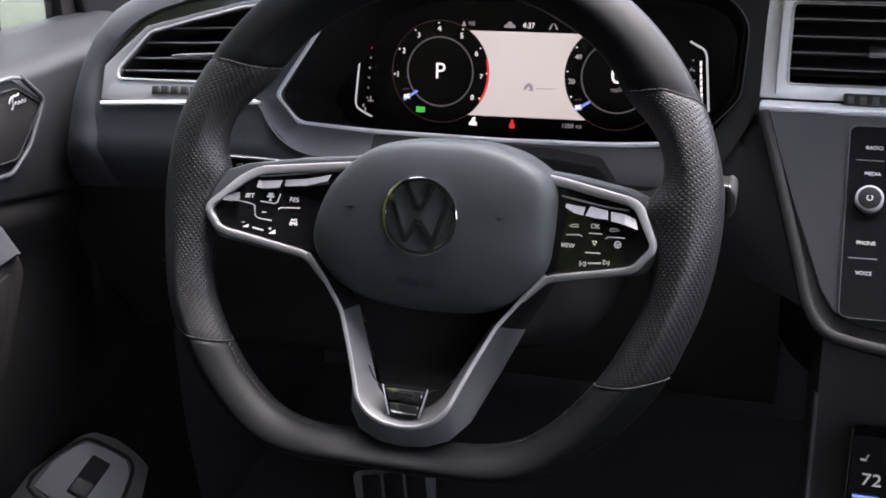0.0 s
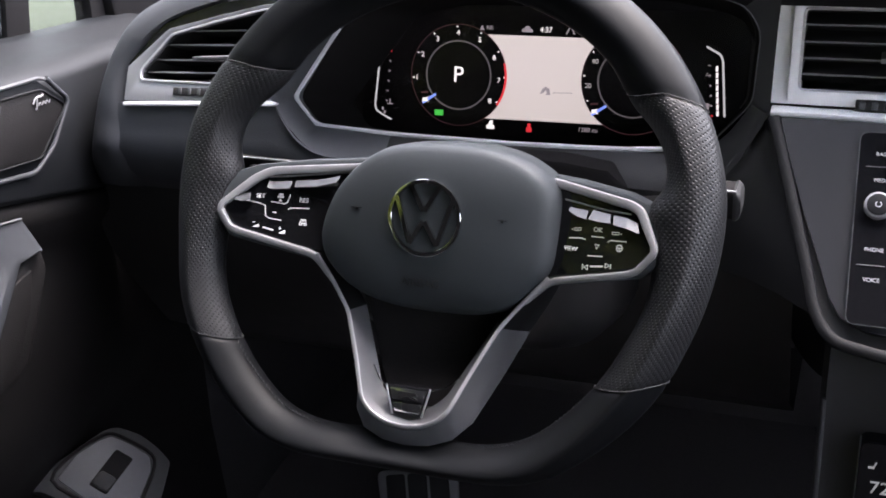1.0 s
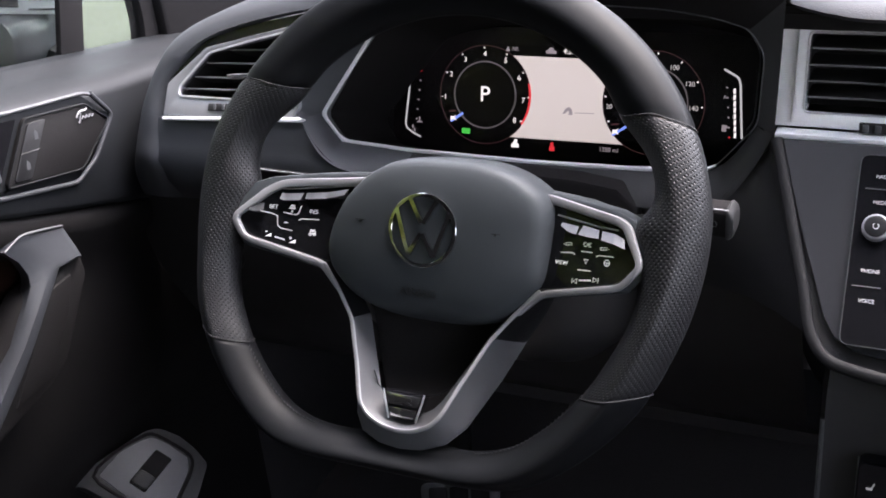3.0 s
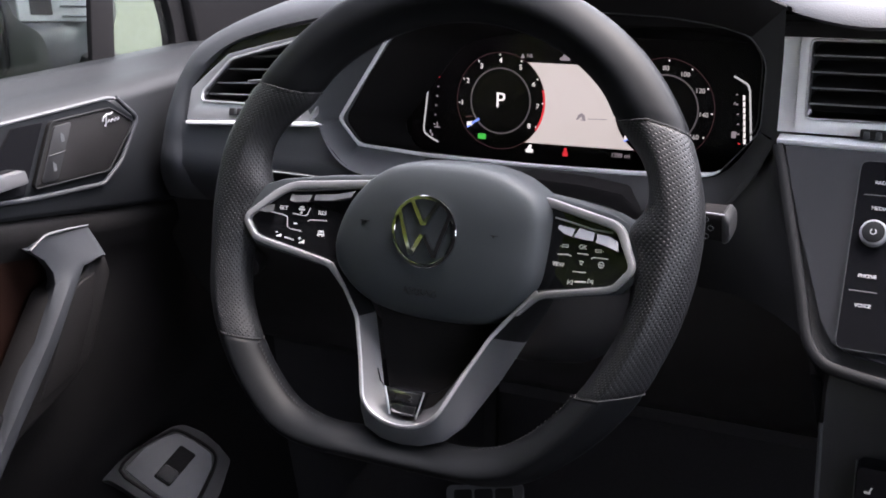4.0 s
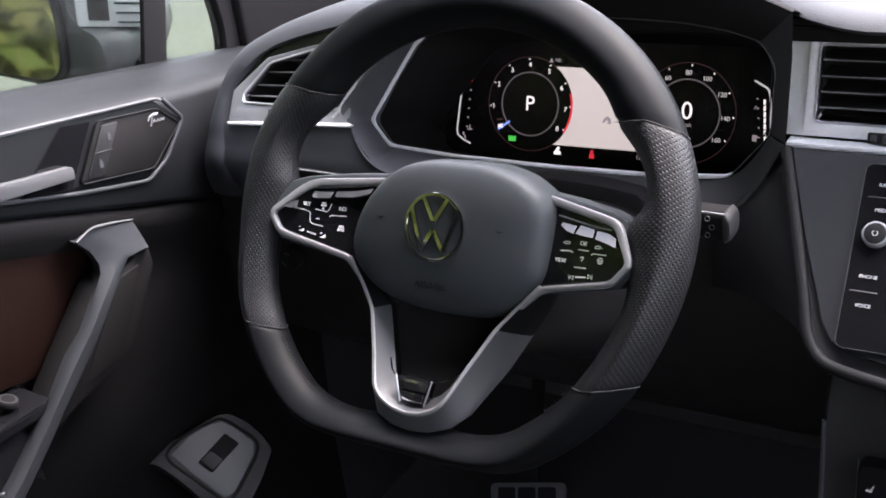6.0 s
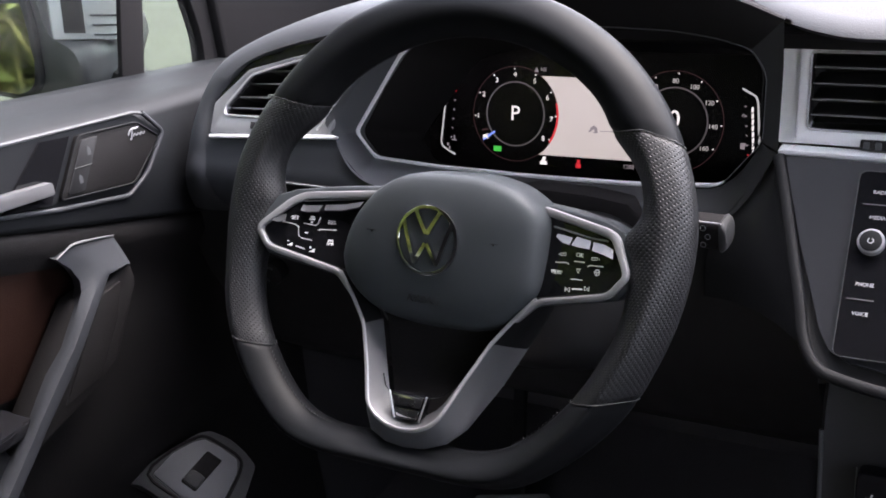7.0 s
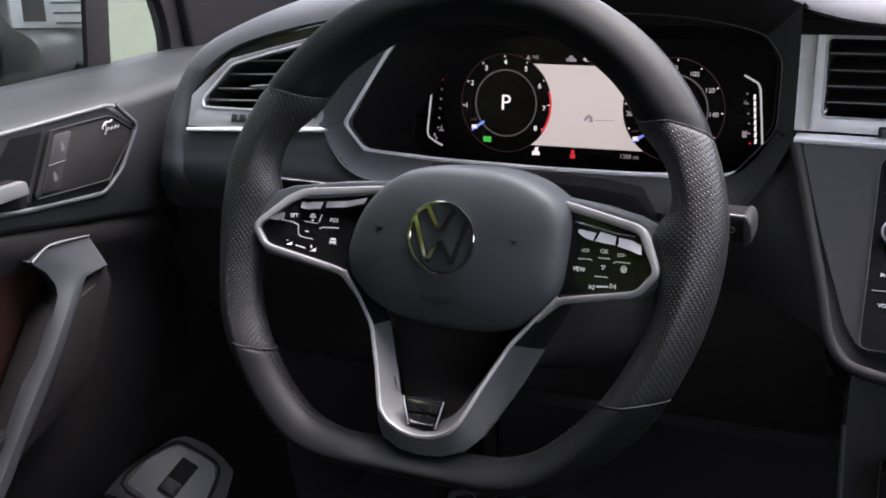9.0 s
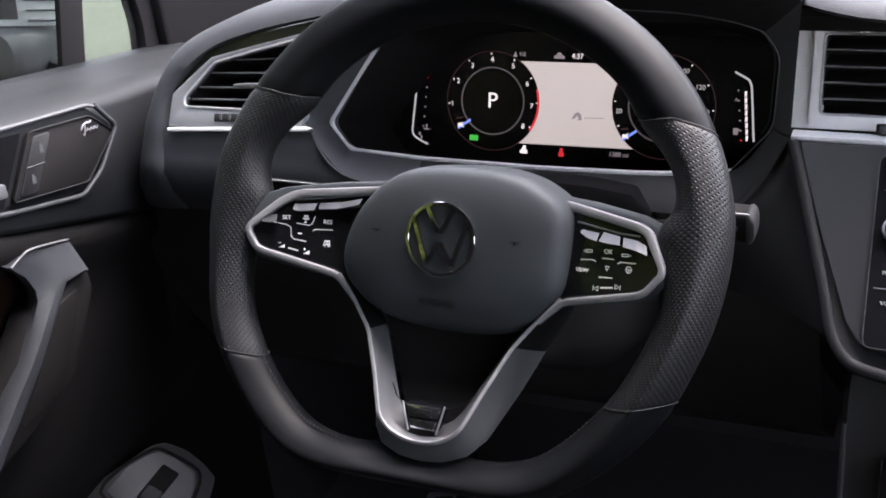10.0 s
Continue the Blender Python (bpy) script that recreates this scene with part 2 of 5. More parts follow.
def round_path(pts, radius, seg=4, closed=True):
    """A polygon with rounded corners."""
    P = [Vector(p) for p in pts]
    n = len(P)
    out = []
    for i, p in enumerate(P):
        if not closed and i in (0, n - 1):
            out.append(p)
            continue
        a, b = P[i - 1] - p, P[(i + 1) % n] - p
        d = min(radius, a.length * 0.45, b.length * 0.45)
        s, e = p + a.normalized() * d, p + b.normalized() * d
        for k in range(seg + 1):
            t = k / seg
            out.append((1 - t) ** 2 * s + 2 * t * (1 - t) * p + t * t * e)
    return out


def sweep(path, half_w, half_h, up, closed=False, n=8, power=2.0):
    """A bar of rounded section along a path; up is the way its height points. half_w may be a list."""
    P = [Vector(p) for p in path]
    m = len(P)
    rows = []
    for i, p in enumerate(P):
        if closed:
            d = P[(i + 1) % m] - P[i - 1]
        else:
            d = P[min(i + 1, m - 1)] - P[max(i - 1, 0)]
        d.normalize()
        u = Vector(up) - d * Vector(up).dot(d)
        u.normalize()
        s = d.cross(u)
        hw = half_w[i] if isinstance(half_w, (list, tuple)) else half_w
        row = []
        for k in range(n):
            a = 2 * math.pi * k / n
            c, q = math.cos(a), math.sin(a)
            row.append(p + s * hw * math.copysign(abs(c) ** (2 / power), c) + u * half_h * math.copysign(abs(q) ** (2 / power), q))
        rows.append(row)
    return loft(rows, close_row=True, close_all=closed, caps=not closed)


def disc_ring(c, r0, r1, z0, z1, n=48, a0=0, a1=360):
    """A flat ring or arc round c in the local xy plane, from z0 to z1."""
    full = abs(a1 - a0) >= 360
    rows = []
    for i in range(n if full else n + 1):
        a = radians(a0 + (a1 - a0) * i / n)
        co, si = math.cos(a), math.sin(a)
        rows.append([(c[0] + r0 * co, c[1] + r0 * si, z0), (c[0] + r1 * co, c[1] + r1 * si, z0), (c[0] + r1 * co, c[1] + r1 * si, z1), (c[0] + r0 * co, c[1] + r0 * si, z1)])
    return loft(rows, close_row=True, close_all=full, caps=not full)


def disc(c, r, z0, z1, n=32, bev=0.0):
    return prism([(c[0] + r * math.cos(2 * math.pi * i / n), c[1] + r * math.sin(2 * math.pi * i / n), z0) for i in range(n)], (0, 0, z1 - z0), bev)


def lettering(name, text, size, m, material, parent, label="", align='CENTER', depth=0.00015, shear=0.0):
    """Raised or printed words as a thin mesh, in the local xy plane of m."""
    cu = bpy.data.curves.new("words", 'FONT')
    cu.body, cu.size, cu.align_x, cu.align_y, cu.extrude, cu.shear = text, size, align, 'CENTER', depth, shear
    tmp = bpy.data.objects.new("words", cu)
    scene.collection.objects.link(tmp)
    bpy.context.view_layer.update()
    me = bpy.data.meshes.new_from_object(tmp)
    bpy.data.objects.remove(tmp)
    me.materials.clear()
    me.materials.append(material)
    me.name = name
    me.transform(m)
    ob = new(name, me)
    ob.parent = parent
    return tagged(ob, label)


def wpart(name, bm, material, parent, label="", smooth=40):
    """As part(), with the mesh given in world coordinates."""
    ob = finish(name, bm, material, None, label, smooth)
    chain, at = parent.matrix_basis.copy(), parent
    while at.parent is not None:
        chain = at.parent.matrix_basis @ at.matrix_parent_inverse @ chain
        at = at.parent
    ob.parent = parent
    ob.matrix_parent_inverse = chain.inverted()
    return ob


MM = 0.001


def mm(*p):
    return Vector(p) * MM


# ---- steering wheel: local x right, y up along the wheel, z towards the driver ----
wheel = thing("steering_wheel", "black leather multifunction steering wheel with satin silver spokes", "steering wheel", pose(0, 0, 1.10, 68, 0, 0))
RIM = 161.5
SECTION = smooth_path([(-17, -7, 0), (-16.2, 0.5, 0), (-12, 7.5, 0), (-6.6, 12.6, 0), (-1.8, 14.7, 0), (2.4, 12.6, 0), (8.2, 7.0, 0), (13.0, 0.2, 0), (16, -7, 0), (13.5, -13, 0), (5, -15, 0), (-5, -15.4, 0), (-13, -13, 0)], 3, True)
# how far each point of the section stands out further where the upper grips swell
FULL = smooth_path([(0, 0, 0), (0, 0, 0), (0, 0, 0), (0, 0, 0), (1, 0.5, 0), (4.5, 2.2, 0), (8.5, 4.5, 0), (8.5, 4.5, 0), (2.5, 2, 0), (1, 0, 0), (0, 0, 0), (0, 0, 0), (0, 0, 0)], 3, True)


def rim_point(theta, rho, zeta):
    u, v = (RIM + rho) * math.cos(theta), (RIM + rho) * math.sin(theta)
    flat, k = 143 + rho * 0.80, 14.0
    d = -v - flat
    if d > -k:
        h = (d + k) ** 2 / (4 * k) if d < k else d
        v += h
    return mm(u + 1.5 - 6 * min(max((30 - v) / 90, 0), 1), v, zeta - 10 - 0.19 * v)


def swollen(s, g, th, swell=0.0):
    """A point of the section at an angle of the rim, with the grips' swellings and thumb rests."""
    rho, zeta = s.x, s.y
    deg = math.degrees(math.asin(max(-1, min(1, math.sin(th)))))
    side = min(max(math.cos(th) * 2, -1), 1)
    w = min(1, max(0, (deg + 12) / 32))
    w = w * w * (3 - 2 * w) * (0.7 - 0.3 * side)
    rho, zeta = rho + g.x * w, zeta + g.y * w
    if s.x < 0:
        rho -= (3.5 * math.exp(-((deg - 36) / 7) ** 2) - (4.5 - 1.5 * side) * math.exp(-((deg - 21) / 9) ** 2) + swell * math.exp(-(deg / 9) ** 2) + (7.5 + 2.5 * side) * math.exp(-((deg - 8.5) / 4.2) ** 2)) * min(1, -s.x / 12)
    else:
        low = min(1, max(0, (-deg - 22) / 38))
        rho *= 1 - 0.4 * low * low * (3 - 2 * low)
    zeta -= 7 * math.exp(-((deg + 90) / 15) ** 4) * min(1, max(0, (8 - s.x) / 16))
    return rho, zeta


def seam_angle(v, rho, right):
    """The angle at which a seam crosses the rim: level inside, dropping towards the outside."""
    if v < 0:
        v += 0.22 * rho
    else:
        v -= max(0.0, rho) * (0.6 if right else 0.15)
    return math.asin(v / (RIM + rho))


def rim_piece(name, v0, v1, side, n, material, label="", swell=0.0):
    """A length of the rim between two seams. side 1: right grip, -1: left grip, 2: over the top, 3: round the bottom."""
    rows = []
    for i in range(n + 1):
        t = i / n
        edge = 0.04 * max(0.0, 1 - min(t, 1 - t) * n * 1.3)
        row = []
        for s, g in zip(SECTION, FULL):
            if side == 1:
                a0, a1 = seam_angle(v0, s.x, True), seam_angle(v1, s.x, True)
                th = a0 + (a1 - a0) * t
            elif side == -1:
                a0, a1 = seam_angle(v0, s.x, False), seam_angle(v1, s.x, False)
                th = math.pi - a0 - (a1 - a0) * t
            elif side == 2:
                a0, a1 = seam_angle(v0, s.x, True), seam_angle(v1, s.x, False)
                th = a0 + (math.pi - a1 - a0) * t
            else:
                a0, a1 = seam_angle(v0, s.x, False), seam_angle(v1, s.x, True)
                th = math.pi - a0 + (math.pi + a0 + a1) * t
            rho, zeta = swollen(s, g, th, swell)
            row.append(rim_point(th, rho * (1 - edge), zeta * (1 - edge)))
        rows.append(row)
    return part(name, loft(rows, close_row=True, caps=True, uv=True), material, wheel, label, 60)


rim_piece("grip", -80, 88, 1, 44, M_PERF, "perforated black leather grip", 5)
rim_piece("grip", -80, 92, -1, 44, M_PERF, "perforated black leather grip", 5)
rim_piece("rim_top", 88, 92, 2, 60, M_LEATHER, "smooth black leather rim")
rim_piece("rim_bottom", -80, -80, 3, 70, M_LEATHER, "smooth black leather flat-bottomed rim")


def seam(v, side):
    """The sunk seam with its thread, where two lengths of leather meet."""
    path = []
    for s, g in zip(SECTION, FULL):
        th = seam_angle(v, s.x, side > 0)
        th = th if side > 0 else math.pi - th
        rho, zeta = swollen(s, g, th)
        path.append(rim_point(th, rho, zeta))
    part("seam", sweep(path, 0.45 * MM, 0.45 * MM, (0, 1, 0.01), True, 6), M_STITCH, wheel)


for v, side in ((88, 1), (-80, 1), (92, -1), (-80, -1)):
    seam(v, side)


def inner_stitches(side):
    """Stitches along the inside of the lower rim."""
    bm = bmesh.new()
    for i in range(26):
        th = math.radians(-36 - i * 1.25) if side > 0 else math.radians(180 + 36 + i * 1.25)
        a, b = rim_point(th, -17.4, 0), rim_point(th + 0.012, -17.4, 2.2)
        tmp = sweep([a, b], 0.35 * MM, 0.35 * MM, (0, 0, 1), False, 5)
        me = bpy.data.meshes.new("t")
        tmp.to_mesh(me)
        tmp.free()
        bm.from_mesh(me)
        bpy.data.meshes.remove(me)
    tagged(part("stitching", bm, M_STITCH, wheel, "black thread stitching"), kind="stuff")


inner_stitches(1)
inner_stitches(-1)


def panel_w(u, v):
    return -14 + (abs(u) - 89) * 0.24 - 0.17 * v


def on_panel(u, v, up=0.0):
    return mm(u, v, panel_w(u, v) + up)


SPOKE_LINE = {
    -1: [(52, 31.4), (61.8, 30.5), (110.5, 25.7), (120.2, 20.8), (140.9, 2.6), (141.4, -1.9), (134.6, -11.7), (129.2, -14.0), (78, -25.9), (64, -41)],
    1: [(62, 33.5), (81, 31.0), (125.5, 23.0), (131.0, 20.0), (141.1, 0.7), (141.0, -3.4), (131.8, -14.4), (126.2, -16.7), (79.4, -26.7), (64, -41)],
}
KEY_FACE = {
    -1: [(54, 28.6), (110, 23.3), (118.6, 18.6), (138.2, 2.0), (138.6, -1.4), (132.6, -9.6), (128, -11.5), (78, -23.2), (54, -27)],
    1: [(60, 31.0), (81, 28.4), (124.6, 20.4), (129, 18.0), (138.4, 0.5), (138.2, -2.9), (130.4, -12.3), (125.4, -14.2), (79, -24), (60, -28)],
}


def spoke_side(s):
    # black core behind the spoke
    core = [on_panel(s * u, v, -3) for u, v in ((50, 37.5), (90, 34), (122, 29), (134.5, 24.5), (147.5, 4), (147, -5), (136, -18.5), (80, -30), (50, -43))]
    part("spoke_core", prism(core, mm(0, 0, -20), 2 * MM), M_PAD, wheel)
    # silver surround: a flat-faced band with crisp edges
    path = round_path([on_panel(s * u, v, 0.6) for u, v in SPOKE_LINE[s]], 5 * MM, 4, False)
    part("spoke_trim", sweep(path, [(2.7 if p.y > 0.008 else 2.1) * MM for p in path], 2.4 * MM, (0, 0, 1), False, 16, 5.0), M_SILVER, wheel, "satin silver spoke surround", 28)
    # glossy key panel
    panel = part("key_panel", prism([on_panel(s * u, v, 0) for u, v in KEY_FACE[s]], mm(0, 0, -4), 0.6 * MM), M_GLOSS, wheel, "glossy black touch key panel")
    # fine bright line just inside the upper edge
    fine = [(-112, 21.6), (-100, 22.8), (-62, 27.6)] if s < 0 else [(83, 22.6), (112, 18.4), (125, 18.0)]
    part("panel_line", sweep([on_panel(u, v, 0.5) for u, v in fine], 0.55 * MM, 0.5 * MM, (0, 0, 1), False, 6), M_SILVER, panel)
    return panel


def panel_mat(u, v, size_up=0.25):
    s = 1 if u > 0 else -1
    ex = Vector((1, 0, 0.24 * s)).normalized()
    ey = Vector((0, 1, -0.17)).normalized()
    m = Matrix((ex, ey, ex.cross(ey))).transposed().to_4x4()
    m.translation = on_panel(u, v, size_up)
    return m


def panel_line(pts, parent, name="key_outline", w=0.28, material=None):
    path = [on_panel(u, v, 0.12) for u, v in pts]
    part(name, sweep(path, w * MM, 0.15 * MM, (0, 0, 1), False, 6), material or M_INK, parent)


def panel_icon(polys, u, v, parent, scale=1.0, name="key_symbol"):
    bm = bmesh.new()
    for poly in polys:
        vs = [bm.verts.new(on_panel(u + a * scale, v + b * scale, 0.2)) for a, b in poly]
        bm.faces.new(vs)
    part(name, bm, M_INK, parent, smooth=0)


left_keys, right_keys = spoke_side(-1), spoke_side(1)


def sky_strip(low, high, parent):
    """A raised strip of the upper band, tilted to draw the sky's reflection."""
    lean = 0.25 if low[0][0] < 0 else 0.0
    rise = lambda u: lean * abs(u - low[0][0]) * 0.5
    rows = [[on_panel(u, v, 0.1) for u, v in low], [on_panel(u, v, 0.3 + 0.70 * (q - v) + rise(u)) for (u, v), (_, q) in zip(low, high)], [on_panel(u, v, 0.3 + rise(u)) for u, v in high]]
    part("sky_strip", loft(rows), M_KEYTOP, parent, "raised strip tilted to draw the sky's reflection on the keys", 0)


sky_strip(((-112, 15.0), (-108.7, 14.2), (-96.8, 15.4)), ((-112.5, 19.4), (-110, 18.8), (-96.6, 19.9)), left_keys)
sky_strip(((-94.8, 16.2), (-80.3, 17.6), (-67, 21.2)), ((-95.6, 20.2), (-80.3, 21.8), (-66, 25.2)), left_keys)
sky_strip(((-133, 6.0), (-127, 5.4), (-121, 6.2)), ((-129, 10.4), (-126, 10.8), (-123, 11.2)), left_keys)
sky_strip(((86, 16.4), (92, 13.6), (98.0, 12.6)), ((86.4, 18.4), (92, 17.8), (98.4, 17.2)), right_keys)
sky_strip(((99.4, 12.8), (106, 12.0), (113.4, 11.8)), ((101.4, 18.2), (107, 17.4), (112.4, 16.6)), right_keys)
sky_strip(((115.4, 11.2), (124, 9.8), (131.6, 7.8)), ((114.4, 16.2), (123, 15.6), (129.6, 13.2)), right_keys)
rect = lambda x, y, w, h: [(x - w / 2, y - h / 2), (x + w / 2, y - h / 2), (x + w / 2, y + h / 2), (x - w / 2, y + h / 2)]
for text, u, v, parent, size in (("SET", -117, 9.0, left_keys, 3.9), ("RES", -89, 7.8, left_keys, 3.9), ("OK", 105.6, 6.8, right_keys, 3.9), ("VIEW", 89.5, -6.0, right_keys, 3.7)):
    lettering("key_lettering", text, size * MM, panel_mat(u, v), M_INK, parent)
panel_line([(-129, 6), (-117, 4.4), (-113.5, 3), (-112.5, -3.5), (-110, -5), (-102, -6)], left_keys)
panel_line([(-110, 5.8), (-101, 4.8), (-99.4, 6), (-98, 11)], left_keys)
panel_line([(-98.5, 1.2), (-97, 2.4), (-85, 2.8)], left_keys)
panel_line([(-113.5, -11), (-106.5, -12.5)], left_keys, w=0.5)
panel_icon([rect(0, 0, 2.6, 0.7)], -107, -1, left_keys)
panel_icon([rect(0, 1.2, 3.4, 1.6), rect(0, -0.6, 5, 1.5), rect(0, -3, 1.0, 2.2), rect(0, -3.6, 2.2, 0.8)], -104, 9.6, left_keys, 0.85)
panel_icon([[(-2.6, -2.4), (-2.0, -2.4), (-1.0, 1.8), (-1.6, 1.8)], [(2.6, -2.4), (2.0, -2.4), (1.0, 1.8), (1.6, 1.8)], rect(0, 0.8, 2.0, 1.4), rect(0, -1.1, 3.0, 1.0), rect(-1.1, -2.2, 0.7, 0.9), rect(1.1, -2.2, 0.7, 0.9)], -88, -5.8, left_keys)
panel_icon([[(-2.2, -1.3), (2.0, -1.3), (2.0, 1.0)], rect(-1.6, 1.8, 1.7, 0.5)], -118, -9.8, left_keys)
panel_icon([[(-2.2, -1.3), (2.2, -1.3), (2.2, 1.4)], rect(-1.4, 1.9, 1.9, 0.5), rect(-1.4, 1.9, 0.5, 1.9)], -101, -13, left_keys)
panel_line([(88, 0.2), (96, 1.0), (98, 0.2)], right_keys)
panel_line([(102, 2.6), (110, 2.8)], right_keys)
panel_line([(112.5, 0.4), (114, 1.6), (124, 1.9)], right_keys)
panel_line([(101, -8.8), (110, -8.3)], right_keys)
panel_line([(103, -14.9), (111, -13.9)], right_keys, w=0.45)
panel_icon([[(-1.9, 0), (1.9, 1.9), (1.9, 1.5), (-1.1, 0)], [(-1.9, 0), (1.9, -1.9), (1.9, -1.5), (-1.1, 0)], rect(1.9, 0, 0.5, 3.8), rect(-2.2, 0, 0.5, 3.8)], 100, -15.6, right_keys, 0.8)
panel_icon([[(1.9, 0), (-1.9, 1.9), (-1.9, 1.5), (1.1, 0)], [(1.9, 0), (-1.9, -1.9), (-1.9, -1.5), (1.1, 0)], rect(-1.9, 0, 0.5, 3.8), rect(2.2, 0, 0.5, 3.8)], 114, -13.2, right_keys, 0.8)
panel_icon([[(-1.6, 1.4), (1.6, 1.4), (1.2, 0.9), (-1.1, 0.9)], [(-1.6, 1.4), (0, -1.6), (0, -0.8), (-1.1, 1.1)], [(1.6, 1.4), (0, -1.6), (0, -0.8), (1.1, 1.1)]], 106, -3, right_keys)
panel_icon([rect(-1.4, 0.6, 2.6, 0.5), rect(-1.4, -1.0, 2.6, 0.5), rect(-2.6, -0.2, 0.5, 2.0), rect(0.9, 0.9, 2.6, 0.5), rect(0.9, -0.7, 2.6, 0.5), rect(2.1, 0.1, 0.5, 2.0), rect(-4.1, -0.6, 0.7, 0.7)], 93, 6.0, right_keys, 0.85)
panel_icon([rect(-1.4, 0.6, 2.6, 0.5), rect(-1.4, -1.0, 2.6, 0.5), rect(-2.6, -0.2, 0.5, 2.0), rect(0.9, 0.9, 2.6, 0.5), rect(0.9, -0.7, 2.6, 0.5), rect(2.1, 0.1, 0.5, 2.0), rect(3.7, 0.0, 0.7, 0.7)], 117, 6.0, right_keys, 0.85)
ringpt = lambda r, k: (r * math.cos(k * 0.5236), r * math.sin(k * 0.5236))
panel_icon([[ringpt(2.1, k), ringpt(2.1, k + 1), ringpt(1.5, k + 1), ringpt(1.5, k)] for k in range(12)] + [rect(0, 0.1, 3.2, 0.6), rect(0, -1.0, 0.6, 1.6)], 120, -2.2, right_keys)


# lower spokes: a ridge with a slope on each side
def lower_spoke():
    half = [((77, -25, -11), (80, -27, -34), (72, -23, -24)), ((63, -41, -8), (71, -45, -36), (59, -38, -24)), ((50, -58, -4), (60, -64, -36), (44.5, -56, -20)),
            ((38, -84, 8), (49, -90, -24), (32, -81, -8)), ((28.5, -107, 19), (38, -118, 4), (22, -101, 2)), ((22, -114, 20), (29, -127, 12), (17, -107, 4)),
            ((11.5, -119, 20), (15, -132, 15), (9, -112, 5)), ((0, -120.5, 20), (0, -133.5, 15.5), (0, -113.5, 5))]
    rows = []
    for ridge, outer, inner in half:
        r, o, i = Vector(ridge), Vector(outer), Vector(inner)
        a, b = (i - r).normalized(), (o - r).normalized()
        rows.append([i, r + a * 1.6, r + a * 0.5 + Vector((0, 0, 0.5)), r + b * 1.2 + Vector((0, 0, 0.5)), r + b * 3.2 + Vector((0, 0, -0.4)), r.lerp(o, 0.6) + Vector((0, 0, 1.2)), o, o + Vector((0, 0, -6))])
    full = [[p * MM for p in row] for row in rows] + [[Vector((-p.x, p.y, p.z)) * MM for p in row] for row in reversed(rows[:-1])]
    for row in full:
        for p in row:
            p.x += 1 * MM
    k = []
    for r0, r1 in zip(full, full[1:]):
        k += [r0, [a.lerp(b, 0.5) for a, b in zip(r0, r1)]]
    ridge_line = [p for p in (Vector(h[0]) for h in half)]
    whole = [Vector((p.x + 1, p.y, p.z + 0.6)) * MM for p in ridge_line] + [Vector((-p.x + 1, p.y, p.z + 0.6)) * MM for p in reversed(ridge_line[:-1])]
    part("spoke_ridge", sweep(round_path(whole, 4 * MM, 3, False), 1.5 * MM, 1.2 * MM, (0, 0, 1), False, 8), M_SILVER, wheel, "bright silver ridge of the lower spoke")
    for piece in (k[:5], k[-4:] + [full[-1]]):
        part("spoke_root", loft(piece), M_RIM, wheel, "charcoal root of the lower spoke", 30)
    part("lower_spoke_trim", loft(k[4:-3]), M_SATIN, wheel, "satin silver lower double spoke", 30)


lower_spoke()
part("lower_spoke_infill", prism([mm(1 + u, v, w) for u, v, w in ((-74, -22, -30), (-46, -56, -28), (-23, -101, -6), (-10, -112, -2), (10, -112, -2), (23, -101, -6), (46, -56, -28), (74, -22, -30))], mm(0, 0, -6)), M_HOOD, wheel, "matte black centre infill")
badge = part("lower_badge", prism([mm(1 + u, v, w) for u, v, w in ((-14, -97.5, 14), (14, -97.5, 14), (9, -114.5, 14.5), (-9, -114.5, 14.5))], mm(0, 0, -9), 0.8 * MM), M_GLOSS, wheel, "glossy black lower badge block")
part("badge_face", prism([mm(1 + u, v, w) for u, v, w in ((-12, -98.6, 14.6), (12, -98.6, 14.6), (10, -105.5, 15.0), (-10, -105.5, 15.0))], mm(0, 0, -0.8), 0.2 * MM), M_PLATE, badge, "polished badge plate")
part("badge_face", prism([mm(1 + u, v, w) for u, v, w in ((-9.6, -107.2, 15.2), (9.6, -107.2, 15.2), (8, -113.2, 15.0), (-8, -113.2, 15.0))], mm(0, 0, -0.8), 0.2 * MM), M_PLATE, badge, "polished badge plate")
part("badge_mark", prism([mm(1 + u, v, 15.3) for u, v in ((-6, -100.2), (5, -100.2), (6, -102), (3, -102.6), (6.5, -104.4), (3.5, -104.4), (0, -102.8), (-4.5, -104.2), (-6.5, -104.2), (-4.6, -101.6), (-6.5, -101.2))], mm(0, 0, -0.4)), M_BLACK, badge)
for s in (-1, 1):
    part("badge_edge", sweep([mm(1 + s * u, v, w) for u, v, w in ((14.4, -96.8, 14.2), (13.4, -101, 14.4), (9.6, -115, 14.6))], 0.6 * MM, 0.6 * MM, (0, 0, 1), False, 6), M_BRIGHT, badge)
    part("infill_rib", sweep([mm(1 + s * u, v, w) for u, v, w in ((29, -90, 0), (22, -96, 8), (15, -98, 13))], 0.4 * MM, 0.5 * MM, (0, 0, 1), False, 6), M_CHROME, wheel)

# airbag cushion
PAD = round_path([(0, 52, 0), (34, 52, 0), (57, 46.5, 0), (74, 36, 0), (80.5, 25, 0), (81, 5, 0), (80, -21, 0), (69, -35, 0), (54, -49, 0), (30, -56, 0), (0, -57, 0), (-20, -56, 0), (-40, -51, 0), (-57, -41, 0), (-71, -27, 0), (-75, -13, 0), (-71.5, 3, 0), (-64, 19.5, 0), (-51, 35, 0), (-34, 46.5, 0), (-14, 51, 0)], 9, 3)
